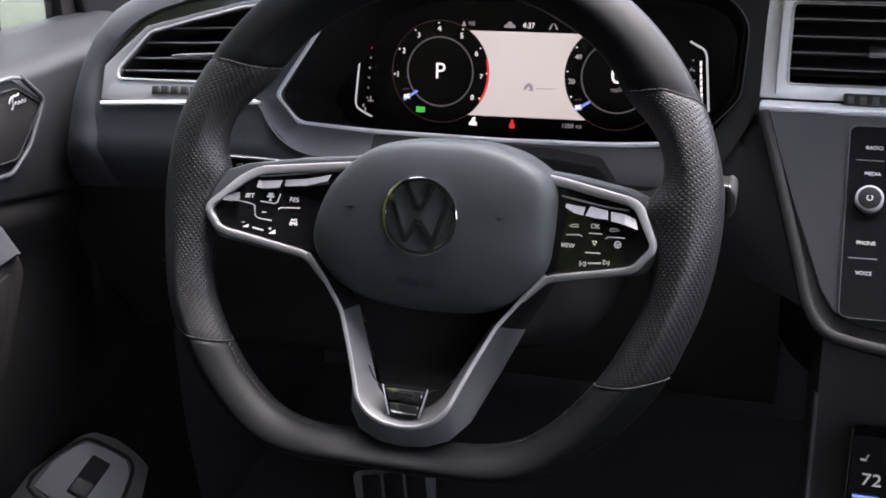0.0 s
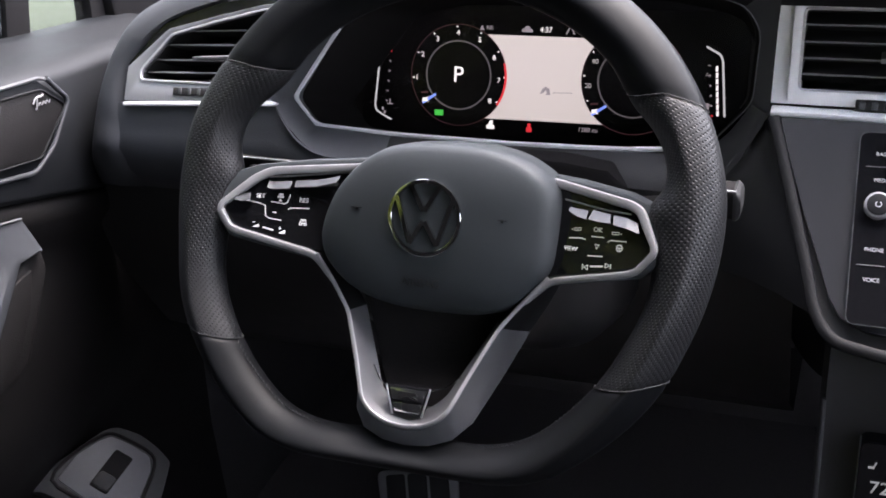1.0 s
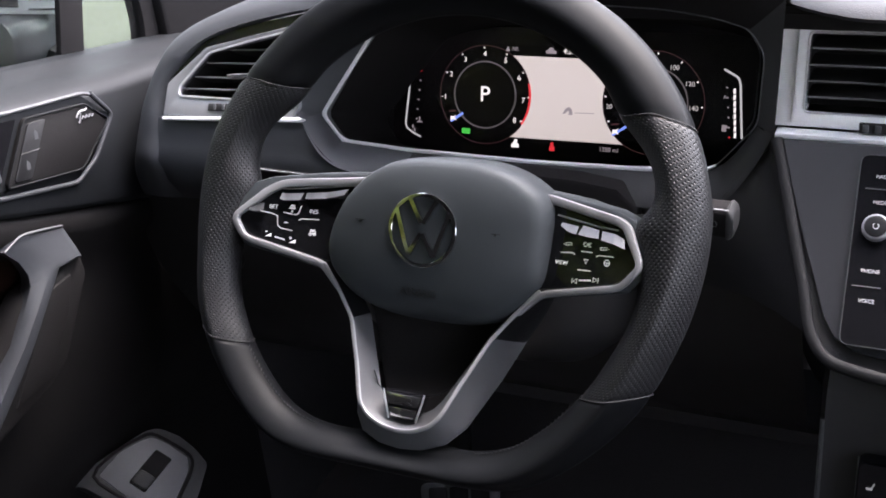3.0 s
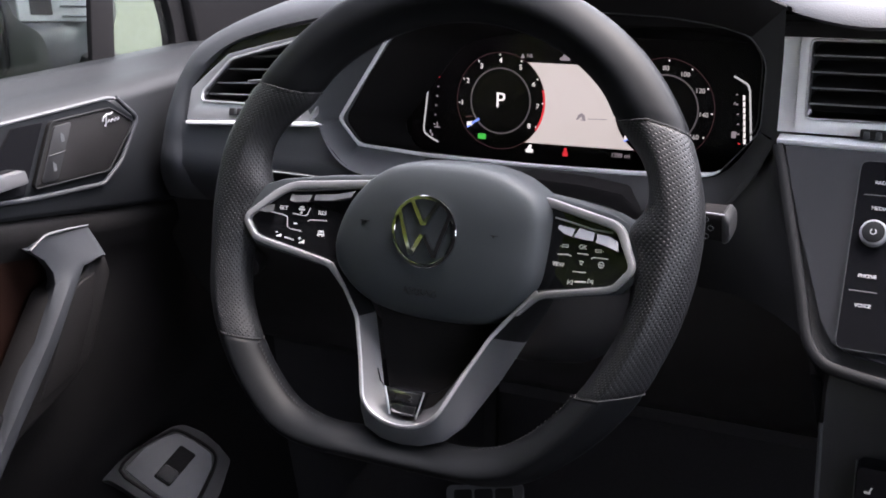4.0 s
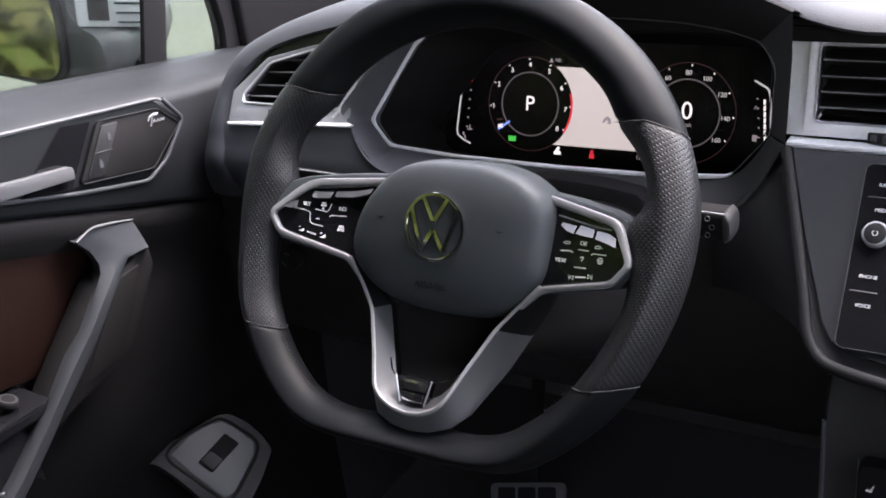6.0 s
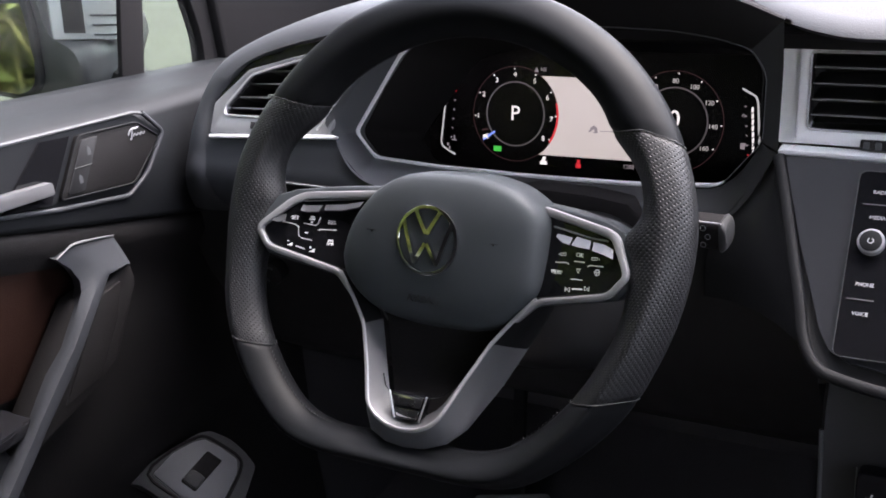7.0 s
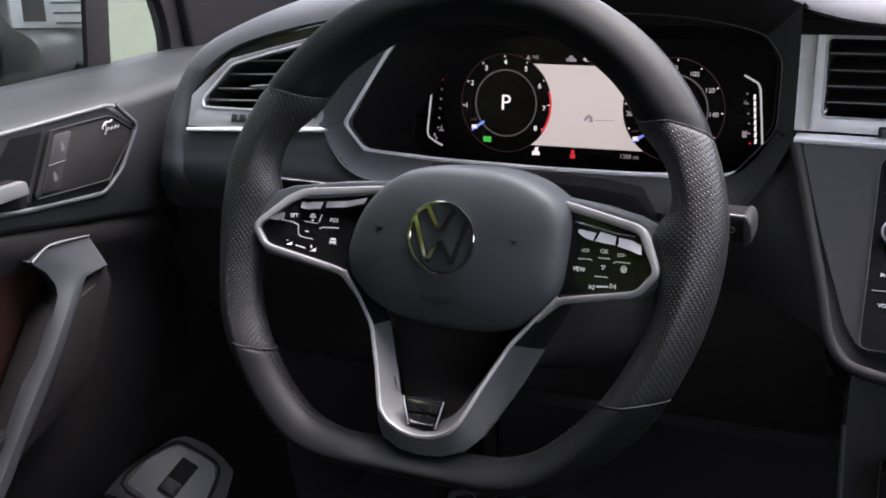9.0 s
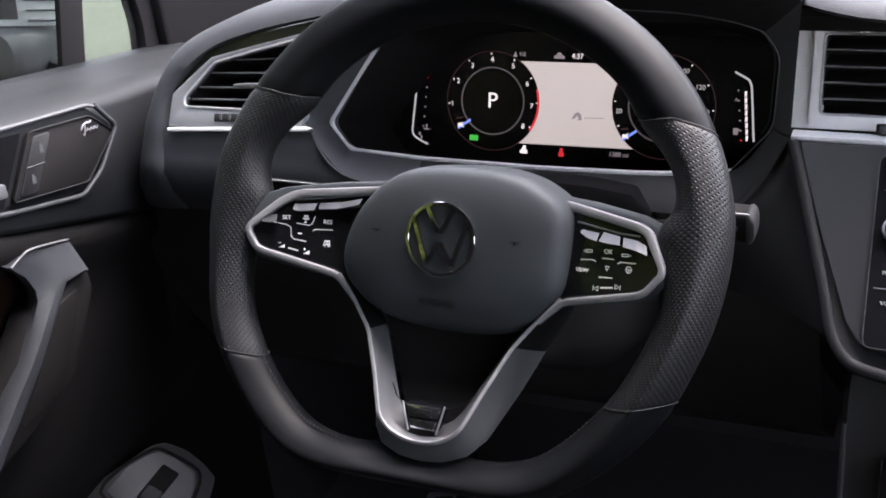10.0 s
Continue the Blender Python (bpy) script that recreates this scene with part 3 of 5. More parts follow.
rows = [[mm(p.x * f + 0.5, p.y * f + (1 - f) * 2, w - 14 * (max(0.0, -p.y * f - 38) / 20) ** 2) for p in PAD] for f, w in ((1.0, -36), (1.0, -22), (0.997, -16.5), (0.988, -12), (0.974, -8.0), (0.955, -5.2), (0.925, -2.9), (0.87, -1.1), (0.78, 0.4), (0.69, 1.6), (0.58, 2.6), (0.46, 3.3), (0.33, 3.8), (0.18, 4.15), (0.02, 4.25))]
part("airbag_cover", loft(rows, close_row=True, caps=True), M_PAD, wheel, "matte dark grey airbag cover", 60)
def bulge(ob, radius=330.0):
    """Lets the badge follow a gently domed face."""
    for v in ob.data.vertices:
        x, y = v.co.x / MM - 2, v.co.y / MM - 6
        v.co.z -= (x * x + y * y) / (2 * radius) * MM


ring_path = [mm(2 + 22.4 * math.cos(math.tau * k / 72), 6 + 22.4 * math.sin(math.tau * k / 72), 4.6) for k in range(72)]
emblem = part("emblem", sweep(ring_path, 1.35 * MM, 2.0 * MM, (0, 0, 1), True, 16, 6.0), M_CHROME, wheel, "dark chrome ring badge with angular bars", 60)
bulge(emblem)


def bar(p, q, w=3.1):
    a, b = Vector((*p, 0)), Vector((*q, 0))
    d = (b - a).normalized()
    s = Vector((-d.y, d.x, 0)) * w / 2
    rows = []
    for i in range(9):
        c = a.lerp(b, i / 8) * 1.05 + Vector((2, 6, 6.6))
        rows.append([(c + k) * MM for k in (s + Vector((0, 0, -2.8)), s * 1.0 + Vector((0, 0, -0.9)), s * 0.9, s * -0.9, s * -1.0 + Vector((0, 0, -0.9)), -s + Vector((0, 0, -2.8)))])
    bulge(part("emblem_bar", loft(rows, caps=True), M_CHROME, emblem))


for p, q in (((-8.8, 18.6), (-0.5, 4.3)), ((8.8, 18.6), (0.5, 4.3)), ((-17.4, 11.6), (-8.3, -15.2)), ((-8.3, -15.2), (-0.5, -1.9)), ((17.4, 11.6), (8.3, -15.2)), ((8.3, -15.2), (0.5, -1.9))):
    bar(p, q)
lettering("airbag_lettering", "AIRBAG", 7.4 * MM, pose(0.5 * MM, -34.5 * MM, 2.45 * MM, 9.6, 0, 0), M_CHEEK, wheel, "embossed lettering", depth=0.0005)
for u, v in ((-44, 8), (50, 8)):
    part("horn_mark", prism([mm(u + a, v + b, 2.55) for a, b in ((-3.5, 0.7), (3.5, 0.7), (3.5, 0.2), (1, 0.2), (1, -0.9), (-0.4, -0.9), (-0.4, 0.2), (-3.5, 0.2))], mm(0, 0, -1.5)), M_HOOD, wheel)

# ---- steering column with its stalks ----
column = thing("steering_column", "black plastic steering column shroud with two stalks", "steering column", pose(0, 0.16, 1.02))
rows = []
for y, x, zt, zb in ((0.028, 0.060, 1.105, 1.005), (0.05, 0.082, 1.10, 0.985), (0.10, 0.092, 1.085, 0.955), (0.16, 0.095, 1.062, 0.935), (0.25, 0.095, 1.04, 0.92)):
    rows.append(round_path([(-x, y, zb + 0.02), (-x * 0.7, y, zb), (x * 0.7, y, zb), (x, y, zb + 0.02), (x, y, zt - 0.02), (x * 0.7, y, zt), (-x * 0.7, y, zt), (-x, y, zt - 0.02)], 0.02, 3))
wpart("shroud", loft(rows, close_row=True, caps=True), M_COLUMN, column, "black plastic shroud", 50)
part("hub_boss", disc((0, 0), 0.05, -0.075, -0.03, 32), M_BLACK, wheel)
stalk = wpart("wiper_stalk", loft([round_path([(x, y - 0.010, zc - h), (x, y + 0.008, zc - h), (x, y + 0.008, zc + h), (x, y - 0.010, zc + h)], 0.005, 3) for x, y, zc, h in ((0.06, 0.16, 1.040, 0.005), (0.12, 0.13, 1.062, 0.006), (0.145, 0.092, 1.090, 0.0080), (0.152, 0.089, 1.0925, 0.0100), (0.176, 0.087, 1.0925, 0.0105))], close_row=True, caps=True), M_HOOD, column, "black wiper stalk")
wpart("stalk_cap", loft([round_path([(x, 0.087 - 0.0115, 1.0925 - h), (x, 0.087 + 0.009, 1.0925 - h), (x, 0.087 + 0.009, 1.0925 + h), (x, 0.087 - 0.0115, 1.0925 + h)], 0.005, 3) for x, h in ((0.1755, 0.0106), (0.1770, 0.0112), (0.1795, 0.0090), (0.1803, 0.0060))], close_row=True, caps=True), M_CHEEK, stalk, "satin grey stalk cap")
# highlight on the stalk's top edge, drawn as a thin silver bar
wpart("stalk_glint", sweep([(0.150, 0.0790, 1.1022), (0.165, 0.0775, 1.1030), (0.1770, 0.0765, 1.1032)], 0.0006, 0.0006, (0, 0, 1)), M_SILVER, stalk)
for i, z in enumerate((1.099, 1.093, 1.087)):
    ob = wpart("stalk_mark", disc_ring((0, 0), 0.0016, 0.0020, 0, 0.0003, 16), M_PRINT, stalk)
    ob.data.transform(pose(0.165 + 0.003 * (i % 2), 0.0765, z, 90, 0, 0))
lstalk = wpart("indicator_stalk", loft([round_path([(x, y - 0.012, zc - h), (x, y + 0.006, zc - h), (x, y - 0.007, zc + h), (x, y - 0.012, zc + h)], 0.002, 3) for x, y, zc, h in ((-0.06, 0.09, 1.092, 0.008), (-0.104, 0.074, 1.099, 0.0065), (-0.165, 0.070, 1.1025, 0.0068), (-0.176, 0.07, 1.1025, 0.0062))], close_row=True, caps=True), M_HOOD, column, "black indicator stalk")
# the same painted highlight along the left stalk
wpart("stalk_glint", sweep([(-0.172, 0.0585, 1.1092), (-0.124, 0.0605, 1.1075), (-0.098, 0.0655, 1.1035)], 0.0006, 0.0006, (0, 0, 1)), M_SILVER, lstalk)
for x, w in ((-0.150, 0.005), (-0.142, 0.006)):
    ob = wpart("stalk_symbol", prism([(x, 0.0572, 1.0995), (x + w, 0.0572, 1.0995), (x + w, 0.0572, 1.1045), (x, 0.0572, 1.1035)], (0, 0.001, 0)), M_PRINT, lstalk)

# ---- instrument cluster: local x right, y up along the glass, z towards the driver ----
TRIM = [(-0.181, 1.101), (-0.165, 1.078), (-0.10, 1.0745), (0.0, 1.0735), (0.08, 1.075), (0.142, 1.080), (0.173, 1.116), (0.1765, 1.168), (0.166, 1.185), (0.142, 1.192), (0.108, 1.197), (0.055, 1.199), (-0.02, 1.196), (-0.07, 1.190), (-0.108, 1.183), (-0.123, 1.174)]
cluster = thing("instrument_cluster", "lit digital instrument cluster with round gauges and a pale map", "instrument cluster", pose(0, 0.2877, 1.045, 73.9, 0, 0))
glass = part("screen", prism([mm(*p) for p in ((-170, -14, 0), (158, -14, 0), (158, 100, 0), (-170, 100, 0))], mm(0, 0, -8)), M_SCRBACK, cluster, "black display glass")


def flat(name, poly, material, z=0.4, parent=None, label="", dx=0.0, dy=0.0):
    bm = bmesh.new()
    bm.faces.new([bm.verts.new(mm(x + dx, y + dy, z)) for x, y in poly])
    return part(name, bm, material, parent or cluster, label, 0)


def stroke(name, pts, w, material, z=0.5, parent=None):
    return part(name, sweep([mm(x, y, z) for x, y in pts], w * MM, 0.12 * MM, (0, 0, 1), False, 4), material, parent or cluster)


def words(text, x, y, size, material, parent=None, align='CENTER', name="numeral"):
    return lettering(name, text, size * MM, pose(x * MM, y * MM, 0.5 * MM), material, parent or cluster, align=align)


G1, G2, GR = (-81, 41), (68.5, 42.5), 43.0
arcpt = lambda c, r, a: (c[0] + r * math.cos(math.radians(a)), c[1] + r * math.sin(math.radians(a)))
a_hi, a_lo = math.degrees(math.asin((76 - G1[1]) / GR)), -math.degrees(math.asin((G1[1] - 5.8) / GR))
b_hi, b_lo = 180 - math.degrees(math.asin((76 - G2[1]) / GR)), 180 + math.degrees(math.asin((G2[1] - 6.6) / GR))
map_poly = [arcpt(G1, GR, a_lo + (a_hi - a_lo) * i / 20) for i in range(21)] + [arcpt(G2, GR, b_hi + (b_lo - b_hi) * i / 20) for i in range(21)]
flat("map", map_poly, M_SCRWHITE, 0.4, None, "pale empty navigation map")
for name, c in (("left_gauge", G1), ("right_gauge", G2)):
    g = part("gauge", disc_ring(c, 42.4, 42.9, 0.3, 0.5, 72), M_SCRDIM, cluster, "round gauge with a dark dial")
    g.data.transform(Matrix.Scale(MM, 4))
    inner = part("gauge_ring", disc_ring(c, 28.2, 29.4, 0.3, 0.6, 72), M_SCRRING, g)
    inner.data.transform(Matrix.Scale(MM, 4))
red = part("red_arc", disc_ring(G1, 41.2, 43.0, 0.4, 0.6, 24, -34, 16), M_SCRRED, cluster)
red.data.transform(Matrix.Scale(MM, 4))
for text, x, y in (("1", -118.6, 37.3), ("2", -113.4, 57.2), ("3", -100.2, 70.6), ("4", -81.9, 76.4), ("5", -62.5, 71.2), ("6", -49.5, 57), ("7", -45, 38), ("8", -52.4, 20.4)):
    words(text, x, y, 6.2, M_SCRINK)
for text, x, y in (("20", 31.5, 37.5), ("40", 36.5, 57.5), ("60", 50, 71.2), ("80", 68.0, 76.6), ("100", 84.5, 72.2), ("120", 98.0, 59.6), ("140", 102.0, 40.1), ("160", 95.3, 21.5)):
    words(text, x, y, 5.6, M_SCRSOFT)
for c, n, a0, a1 in ((G1, 8, 185, -31), (G2, 9, 205, -31)):
    for i in range(n):
        a = a0 + (a1 - a0) * i / (n - 1)
        stroke("tick", [arcpt(c, 39.9, a), arcpt(c, 41.3, a)], 0.55, M_SCRINK)
words("P", -81, 41, 19, M_SCRINK, name="gear_letter")
words("0", 68.5, 44, 21, M_SCRINK, name="speed_numeral")
words("mph", 68.5, 32.6, 5.2, M_SCRGREY, name="unit_lettering")
words("4:37", -5.6, 81.2, 6.0, M_SCRINK, name="time_lettering")
words("NE", -54, 81.6, 4.6, M_SCRGREY, name="compass_lettering")
words("1288 mi", 33, 1.2, 5.2, M_SCRGREY, name="distance_lettering")
for c in ((-110, 18.5), (38.5, 16.5)):
    stroke("needle", [(c[0] - 3, c[1] - 2.6), (c[0] + 9, c[1] + 5.6)], 1.0, M_SCRBLUE, 0.7)
    flat("needle_mark", [(-3.2, -1.6), (0, -0.6), (2.8, -1.8), (1.2, 1.0), (2.2, 3.4), (-0.4, 2.0), (-2.8, 2.2)], M_SCRINK, 0.9, None, "", c[0], c[1])
    flat("scale_mark", [(-4.4, 5.6), (2.0, 6.4), (2.0, 7.8), (-4.4, 7.0)], M_SCRDIM, 0.6, None, "", c[0], c[1])
flat("ready_lamp", [(-4, -2.4), (4, -2.4), (4, 2.4), (-4, 2.4)], M_SCRGREEN, 0.6, None, "green lamp", -97.9, 8.4)
flat("belt_lamp", [(-2.4, -3.6), (2.4, -3.6), (2.4, 0), (1.2, 0.8), (1.4, 3.6), (-1.4, 3.6), (-1.2, 0.8), (-2.4, 0)], M_SCRRED, 0.6, None, "red belt lamp", -17.2, 0.2)
flat("seat_symbol", [(-3.6, -3.6), (3.4, -3.6), (3.4, -0.6), (1.6, 0), (2.0, 3.6), (-0.6, 3.6), (-2.0, 0.2), (-3.6, -0.8)], M_SCRINK, 0.6, None, "", -51, 0.8)
flat("map_pointer", [(-4.5, -2.2), (-1.5, -1.2), (1.5, -2.6), (4.5, -2.4), (3.6, 2.2), (0.6, 4.2), (-2.4, 2.2)], M_SCRGREY, 0.6, None, "", -4.4, 31)
flat("map_pointer", [(-2.2, -1.2), (1.6, -1.2), (0.2, 1.6)], M_SCRWHITE, 0.7, None, "", -4.2, 30.6)
stroke("map_road", [(2, 30.4), (19, 31)], 0.3, M_SCRGREY, 0.55)
flat("car_symbol", [(-4.6, -2.2), (4.6, -2.2), (4.6, 0.2), (2.4, 0.8), (1.6, 2.8), (-1.6, 2.8), (-2.4, 0.8), (-4.6, 0.2)], M_SCRGREY, 0.6, None, "", -21.5, 81.2)
flat("road_symbol", [(-4, -2.4), (-2.6, -2.4), (-0.4, 2.6), (-1.4, 2.6)], M_SCRGREY, 0.6, None, "", 15, 81)
flat("road_symbol", [(4, -2.4), (2.6, -2.4), (0.4, 2.6), (1.4, 2.6)], M_SCRGREY, 0.6, None, "", 15, 81)
flat("compass_symbol", [(-2.4, -2), (1.8, -2), (-0.3, 2.4)], M_SCRGREY, 0.6, None, "", -60.5, 81.5)
# bracket-shaped temperature and fuel scales
for pts, col in ((((-140.5, 70.5), (-149.5, 66), (-152.4, 60), (-157.4, 12), (-156.4, 7.5), (-150, 3.5), (-142, 0)), M_SCRGREY), (((124.8, 73), (136.4, 67), (138.4, 62), (142.6, 18.5)), M_SCRGREY)):
    stroke("scale_bracket", round_path([(x, y, 0) for x, y in pts], 2, 3, False) and [(p.x, p.y) for p in round_path([(x, y, 0) for x, y in pts], 2, 3, False)], 0.8, M_SCRLINE, 0.8)
for i in range(6):
    flat("scale_dot", [(-0.8, -0.7), (0.8, -0.7), (0.8, 0.7), (-0.8, 0.7)], M_SCRRED if i == 5 else M_SCRGREY, 0.6, None, "", -146.5 + 0.75 * i, 16 + 8.6 * i)
    flat("scale_dot", [(-0.7, -0.6), (0.7, -0.6), (0.7, 0.6), (-0.7, 0.6)], M_SCRRED if i == 0 else M_SCRGREY, 0.6, None, "", 132.6 - 0.9 * i, 19 + 7.9 * i)
for i in range(8):
    flat("fuel_block", [(-0.9, -2.1), (0.9, -2.1), (0.9, 2.1), (-0.9, 2.1)], M_SCRINK, 0.6, None, "", 137.0 - 0.42 * i, 21 + 5.0 * i)
flat("fuel_symbol", [(-2.4, -2.6), (1.4, -2.6), (1.4, 0.6), (3, 0), (1.4, 2.6), (-2.4, 2.6)], M_SCRGREY, 0.6, None, "", 128.4, 26)
flat("temperature_symbol", [(-2.8, -2.0), (2.8, -2.0), (2.8, -1.0), (0.6, -1.0), (0.6, 2.8), (-0.6, 2.8), (-0.6, -1.0), (-2.8, -1.0)], M_SCRGREY, 0.6, None, "", -143.5, 15)
for y in (9.0, 6.0):
    flat("temperature_symbol", [(-1.0, -1.4), (0.6, -1.4), (0.6, 1.4), (-1.0, 1.4)], M_SCRGREY, 0.6, None, "", -150 + (9 - y) * 0.6, y)
words("A", 127, 51, 4.2, M_SCRGREY, name="scale_letter")

# ---- dashboard ----
dash = thing("dashboard", "dark grey soft-touch dashboard with silver trim", "dashboard", pose(0, 0.3, 0.8))
TR = [(x, 0.19, z) for x, z in TRIM]
trim_path = round_path(TR, 0.008, 4)
# the silver line round the hood: bold at the side and below, thin above
bold = [p for p in trim_path if p.z < (1.182 if p.x < 0 else 1.085) and p.x < 0.15]
first = next(i for i in range(len(trim_path)) if trim_path[i] in bold and trim_path[i - 1] not in bold)
around = trim_path[first:] + trim_path[:first]
nb = len(bold)
taper = [0.0022 * min(1.0, (nb - i) / 6 + 0.2, i / 4 + 0.4) for i in range(nb)]
wpart("hood_trim", sweep(around[:nb], taper, 0.0016, (0, -1, 0), False, 8), M_TRIM, dash, "polished silver line round the instrument hood")
wpart("hood_trim", sweep(around[nb - 1:] + around[:1], 0.0005, 0.0008, (0, -1, 0), False, 6), M_SATIN, dash, "fine grey line over the instrument hood")
wpart("hood_trim", sweep([p + Vector((-0.0035, 0.006, 0)) for p in around[nb + 1:nb + 14]], 0.0005, 0.0006, (0, -1, 0), False, 6), M_CHEEK, dash)
# funnel from the trim to the display
def funnel_end(p):
    z = 1.033 + (p.z - 1.0735) * 0.93
    return Vector((p.x * 0.95 - 0.006, 0.2865 + 0.288 * (z - 1.045), z))


deep = [funnel_end(p) for p in trim_path]
mid = [a.lerp(b, 0.12) * 1.0 for a, b in zip(trim_path, deep)]
bevel_run = [i for i, p in enumerate(trim_path) if p.x < -0.115 or p.z < 1.079]
start = next(i for i in range(len(bevel_run)) if (bevel_run[i] - 1) % len(trim_path) not in bevel_run)
bevel_run = bevel_run[start:] + bevel_run[:start]
wpart("hood_bevel", loft([[trim_path[i] + Vector((0, 0.0005, 0)) for i in bevel_run], [trim_path[i].lerp(deep[i], 0.10) + Vector((0, -0.001, 0.0006)) for i in bevel_run]]), M_WING, dash, "slate bevel inside the silver line")
wpart("hood_funnel", loft([[p + Vector((0, 0.001, 0)) for p in trim_path], mid, deep], close_row=True), M_HOOD, dash, "black inner hood")
# shoulder round the hood
SH = [(-0.186, 0.163, 1.108), (-0.157, 0.147, 1.0797), (-0.10, 0.166, 1.058), (0.0, 0.166, 1.056), (0.08, 0.166, 1.056), (0.150, 0.166, 1.062), (0.1855, 0.184, 1.112), (0.187, 0.194, 1.172), (0.190, 0.184, 1.208), (0.152, 0.179, 1.225), (0.11, 0.176, 1.234), (0.055, 0.174, 1.238), (-0.02, 0.173, 1.234), (-0.07, 0.172, 1.222), (-0.111, 0.166, 1.191), (-0.144, 0.163, 1.172)]


def between(outer, inner, name, material, label, bulge=0.0):
    n = len(outer)
    rows = []
    for t in (0, 0.15, 0.5, 0.85, 1):
        rows.append([Vector(o).lerp(Vector(i), t) + Vector((0, -bulge * math.sin(math.pi * t), 0)) for o, i in zip(outer, inner)])
    return wpart(name, loft(rows), material, dash, label, 50)


tr = [Vector(p) for p in TR]
# the wing folds along a ridge that runs out downwards; its upper facet leans back
wing_pairs = [(SH[14], tr[14]), (SH[15], tr[15]), ((-0.176, 0.162, 1.138), tr[15].lerp(tr[0], 0.45)), ((-0.190, 0.161, 1.120), tr[15].lerp(tr[0], 0.8)), (SH[0], tr[0]), ((-0.170, 0.151, 1.0915), tr[0].lerp(tr[1], 0.55)), (SH[1], tr[1]), ((-0.138, 0.147, 1.0715), tr[1].lerp(tr[2], 0.3)), (SH[2], tr[2])]
wing_o = smooth_path([a for a, b in wing_pairs], 4)
wing_i = [a[1].lerp(b[1], k / 4) for a, b in zip(wing_pairs, wing_pairs[1:]) for k in range(4)] + [tr[2]]
wing_rows = []
for k, (o, i) in enumerate(zip(wing_o, wing_i)):
    w = max(0.0, 1 - k / 11)
    ridge = o.lerp(i, 0.22 + 0.18 * w) + Vector((0, -0.001 - 0.004 * w, 0))
    wing_rows.append([o + Vector((0, 0.016 * w, 0.001 * w)), o.lerp(ridge, 0.5) + Vector((0, 0.006 * w, 0)), ridge, ridge.lerp(i, 0.08), ridge.lerp(i, 0.55) + Vector((0, -0.002, 0)), ridge.lerp(i, 0.9), i])
wpart("hood_wing", loft(wing_rows), M_WING, dash, "satin slate-grey side of the instrument hood", 40)
low = [2, 3, 4, 5, 6]
between(smooth_path([SH[i] for i in low], 5), smooth_path([tr[i] for i in low], 5), "hood_sill", M_CHEEK, "dark grey panel under the instruments", 0.003)
rt = [6, 7, 8]
between([SH[i] for i in rt], [tr[i] for i in rt], "hood_cheek", M_CHEEK, "charcoal side of the hood")
tp = [8, 9, 10, 11, 12, 13, 14]
between(smooth_path([SH[i] for i in tp], 5), smooth_path([tr[i] for i in tp], 5), "hood_lip", M_HOOD, "black grained lip of the hood", 0.003)
hood_line = smooth_path([SH[i] for i in (8, 9, 10, 11, 12, 13, 14, 15)], 5)
wpart("hood_top", loft([[p + Vector((0, dy, dz)) for p in hood_line] for dy, dz in ((0, 0), (0.003, 0.0004), (0.012, -0.003), (0.04, -0.013), (0.12, -0.038), (0.25, -0.08))]), M_HOOD, dash, "black grained hood over the instruments", 60)


# dash top
def top_z(x):
    if x < -0.08:
        return max(1.198 + (x + 0.08) * 0.55, 1.07)
    return 1.198


def top_row(x):
    z = top_z(x)
    e = 0.20 if x > -0.08 else min(0.20 + (-0.08 - x) * 1.0, 0.30)
    return [(x, e + 0.004, z - 0.012), (x, e + 0.002, z - 0.005), (x, e + 0.012, z + 0.002), (x, e + 0.05, z + 0.006), (x, 0.45, z + 0.008), (x, 0.85, z - 0.01), (x, 0.95, z - 0.03)]


for x0, x1, m_, words_ in ((-0.44, -0.12, M_DASH, "dark grey end of the dash top"), (-0.12, 0.46, M_HOOD, "black grained dash top behind the hood")):
    wpart("dash_top", loft([top_row(x0 + (x1 - x0) * i / 14) for i in range(15)]), m_, dash, words_, 60)
pad_rows = []
for i in range(25):
    f = i / 24
    x = 0.130 + 0.34 * f if i < 20 else 0.40 + (i - 19) * 0.164
    front = 0.170 + 0.059 * max(0.0, (0.245 - x) / 0.081) ** 1.6
    pad_rows.append([Vector((x, front + 0.006, 1.1960)), Vector((x, front, 1.2000)), Vector((x, front + 0.004, 1.2045)), Vector((x, front + 0.02, 1.2085)), Vector((x, 0.45, 1.2100)), Vector((x, 0.85, 1.192)), Vector((x, 0.95, 1.17))])
wpart("dash_pad", loft(pad_rows), M_DASHTOP, dash, "grey grained dash pad with a rounded corner", 60)


# left fascia plane: leans back as it rises
def F(x, z, out=0.0):
    return Vector((x, 0.158 + 0.55 * (z - 1.10) - out * 0.876, z + out * 0.482))


def flist(pts, out=0.0):
    return [F(x, z, out) for x, z in pts]


V_IN = [(-0.304, 1.117), (-0.305, 1.124), (-0.279, 1.150), (-0.240, 1.160), (-0.200, 1.169), (-0.172, 1.172), (-0.176, 1.150), (-0.196, 1.1175)]
V_OUT = [(-0.318, 1.102), (-0.317, 1.126), (-0.2815, 1.1540), (-0.240, 1.1635), (-0.200, 1.1725), (-0.168, 1.1758), (-0.172, 1.149), (-0.190, 1.105)]
vent = wpart("left_vent", ring_plate(flist(V_OUT, 0.003), flist(V_IN, 0.001), F(0, 1.1, -0.008) - F(0, 1.1), 0.0012), M_VENTDARK, dash, "satin grey framed air vent with black slats")
back = F(0, 1.1, -0.055) - F(0, 1.1)
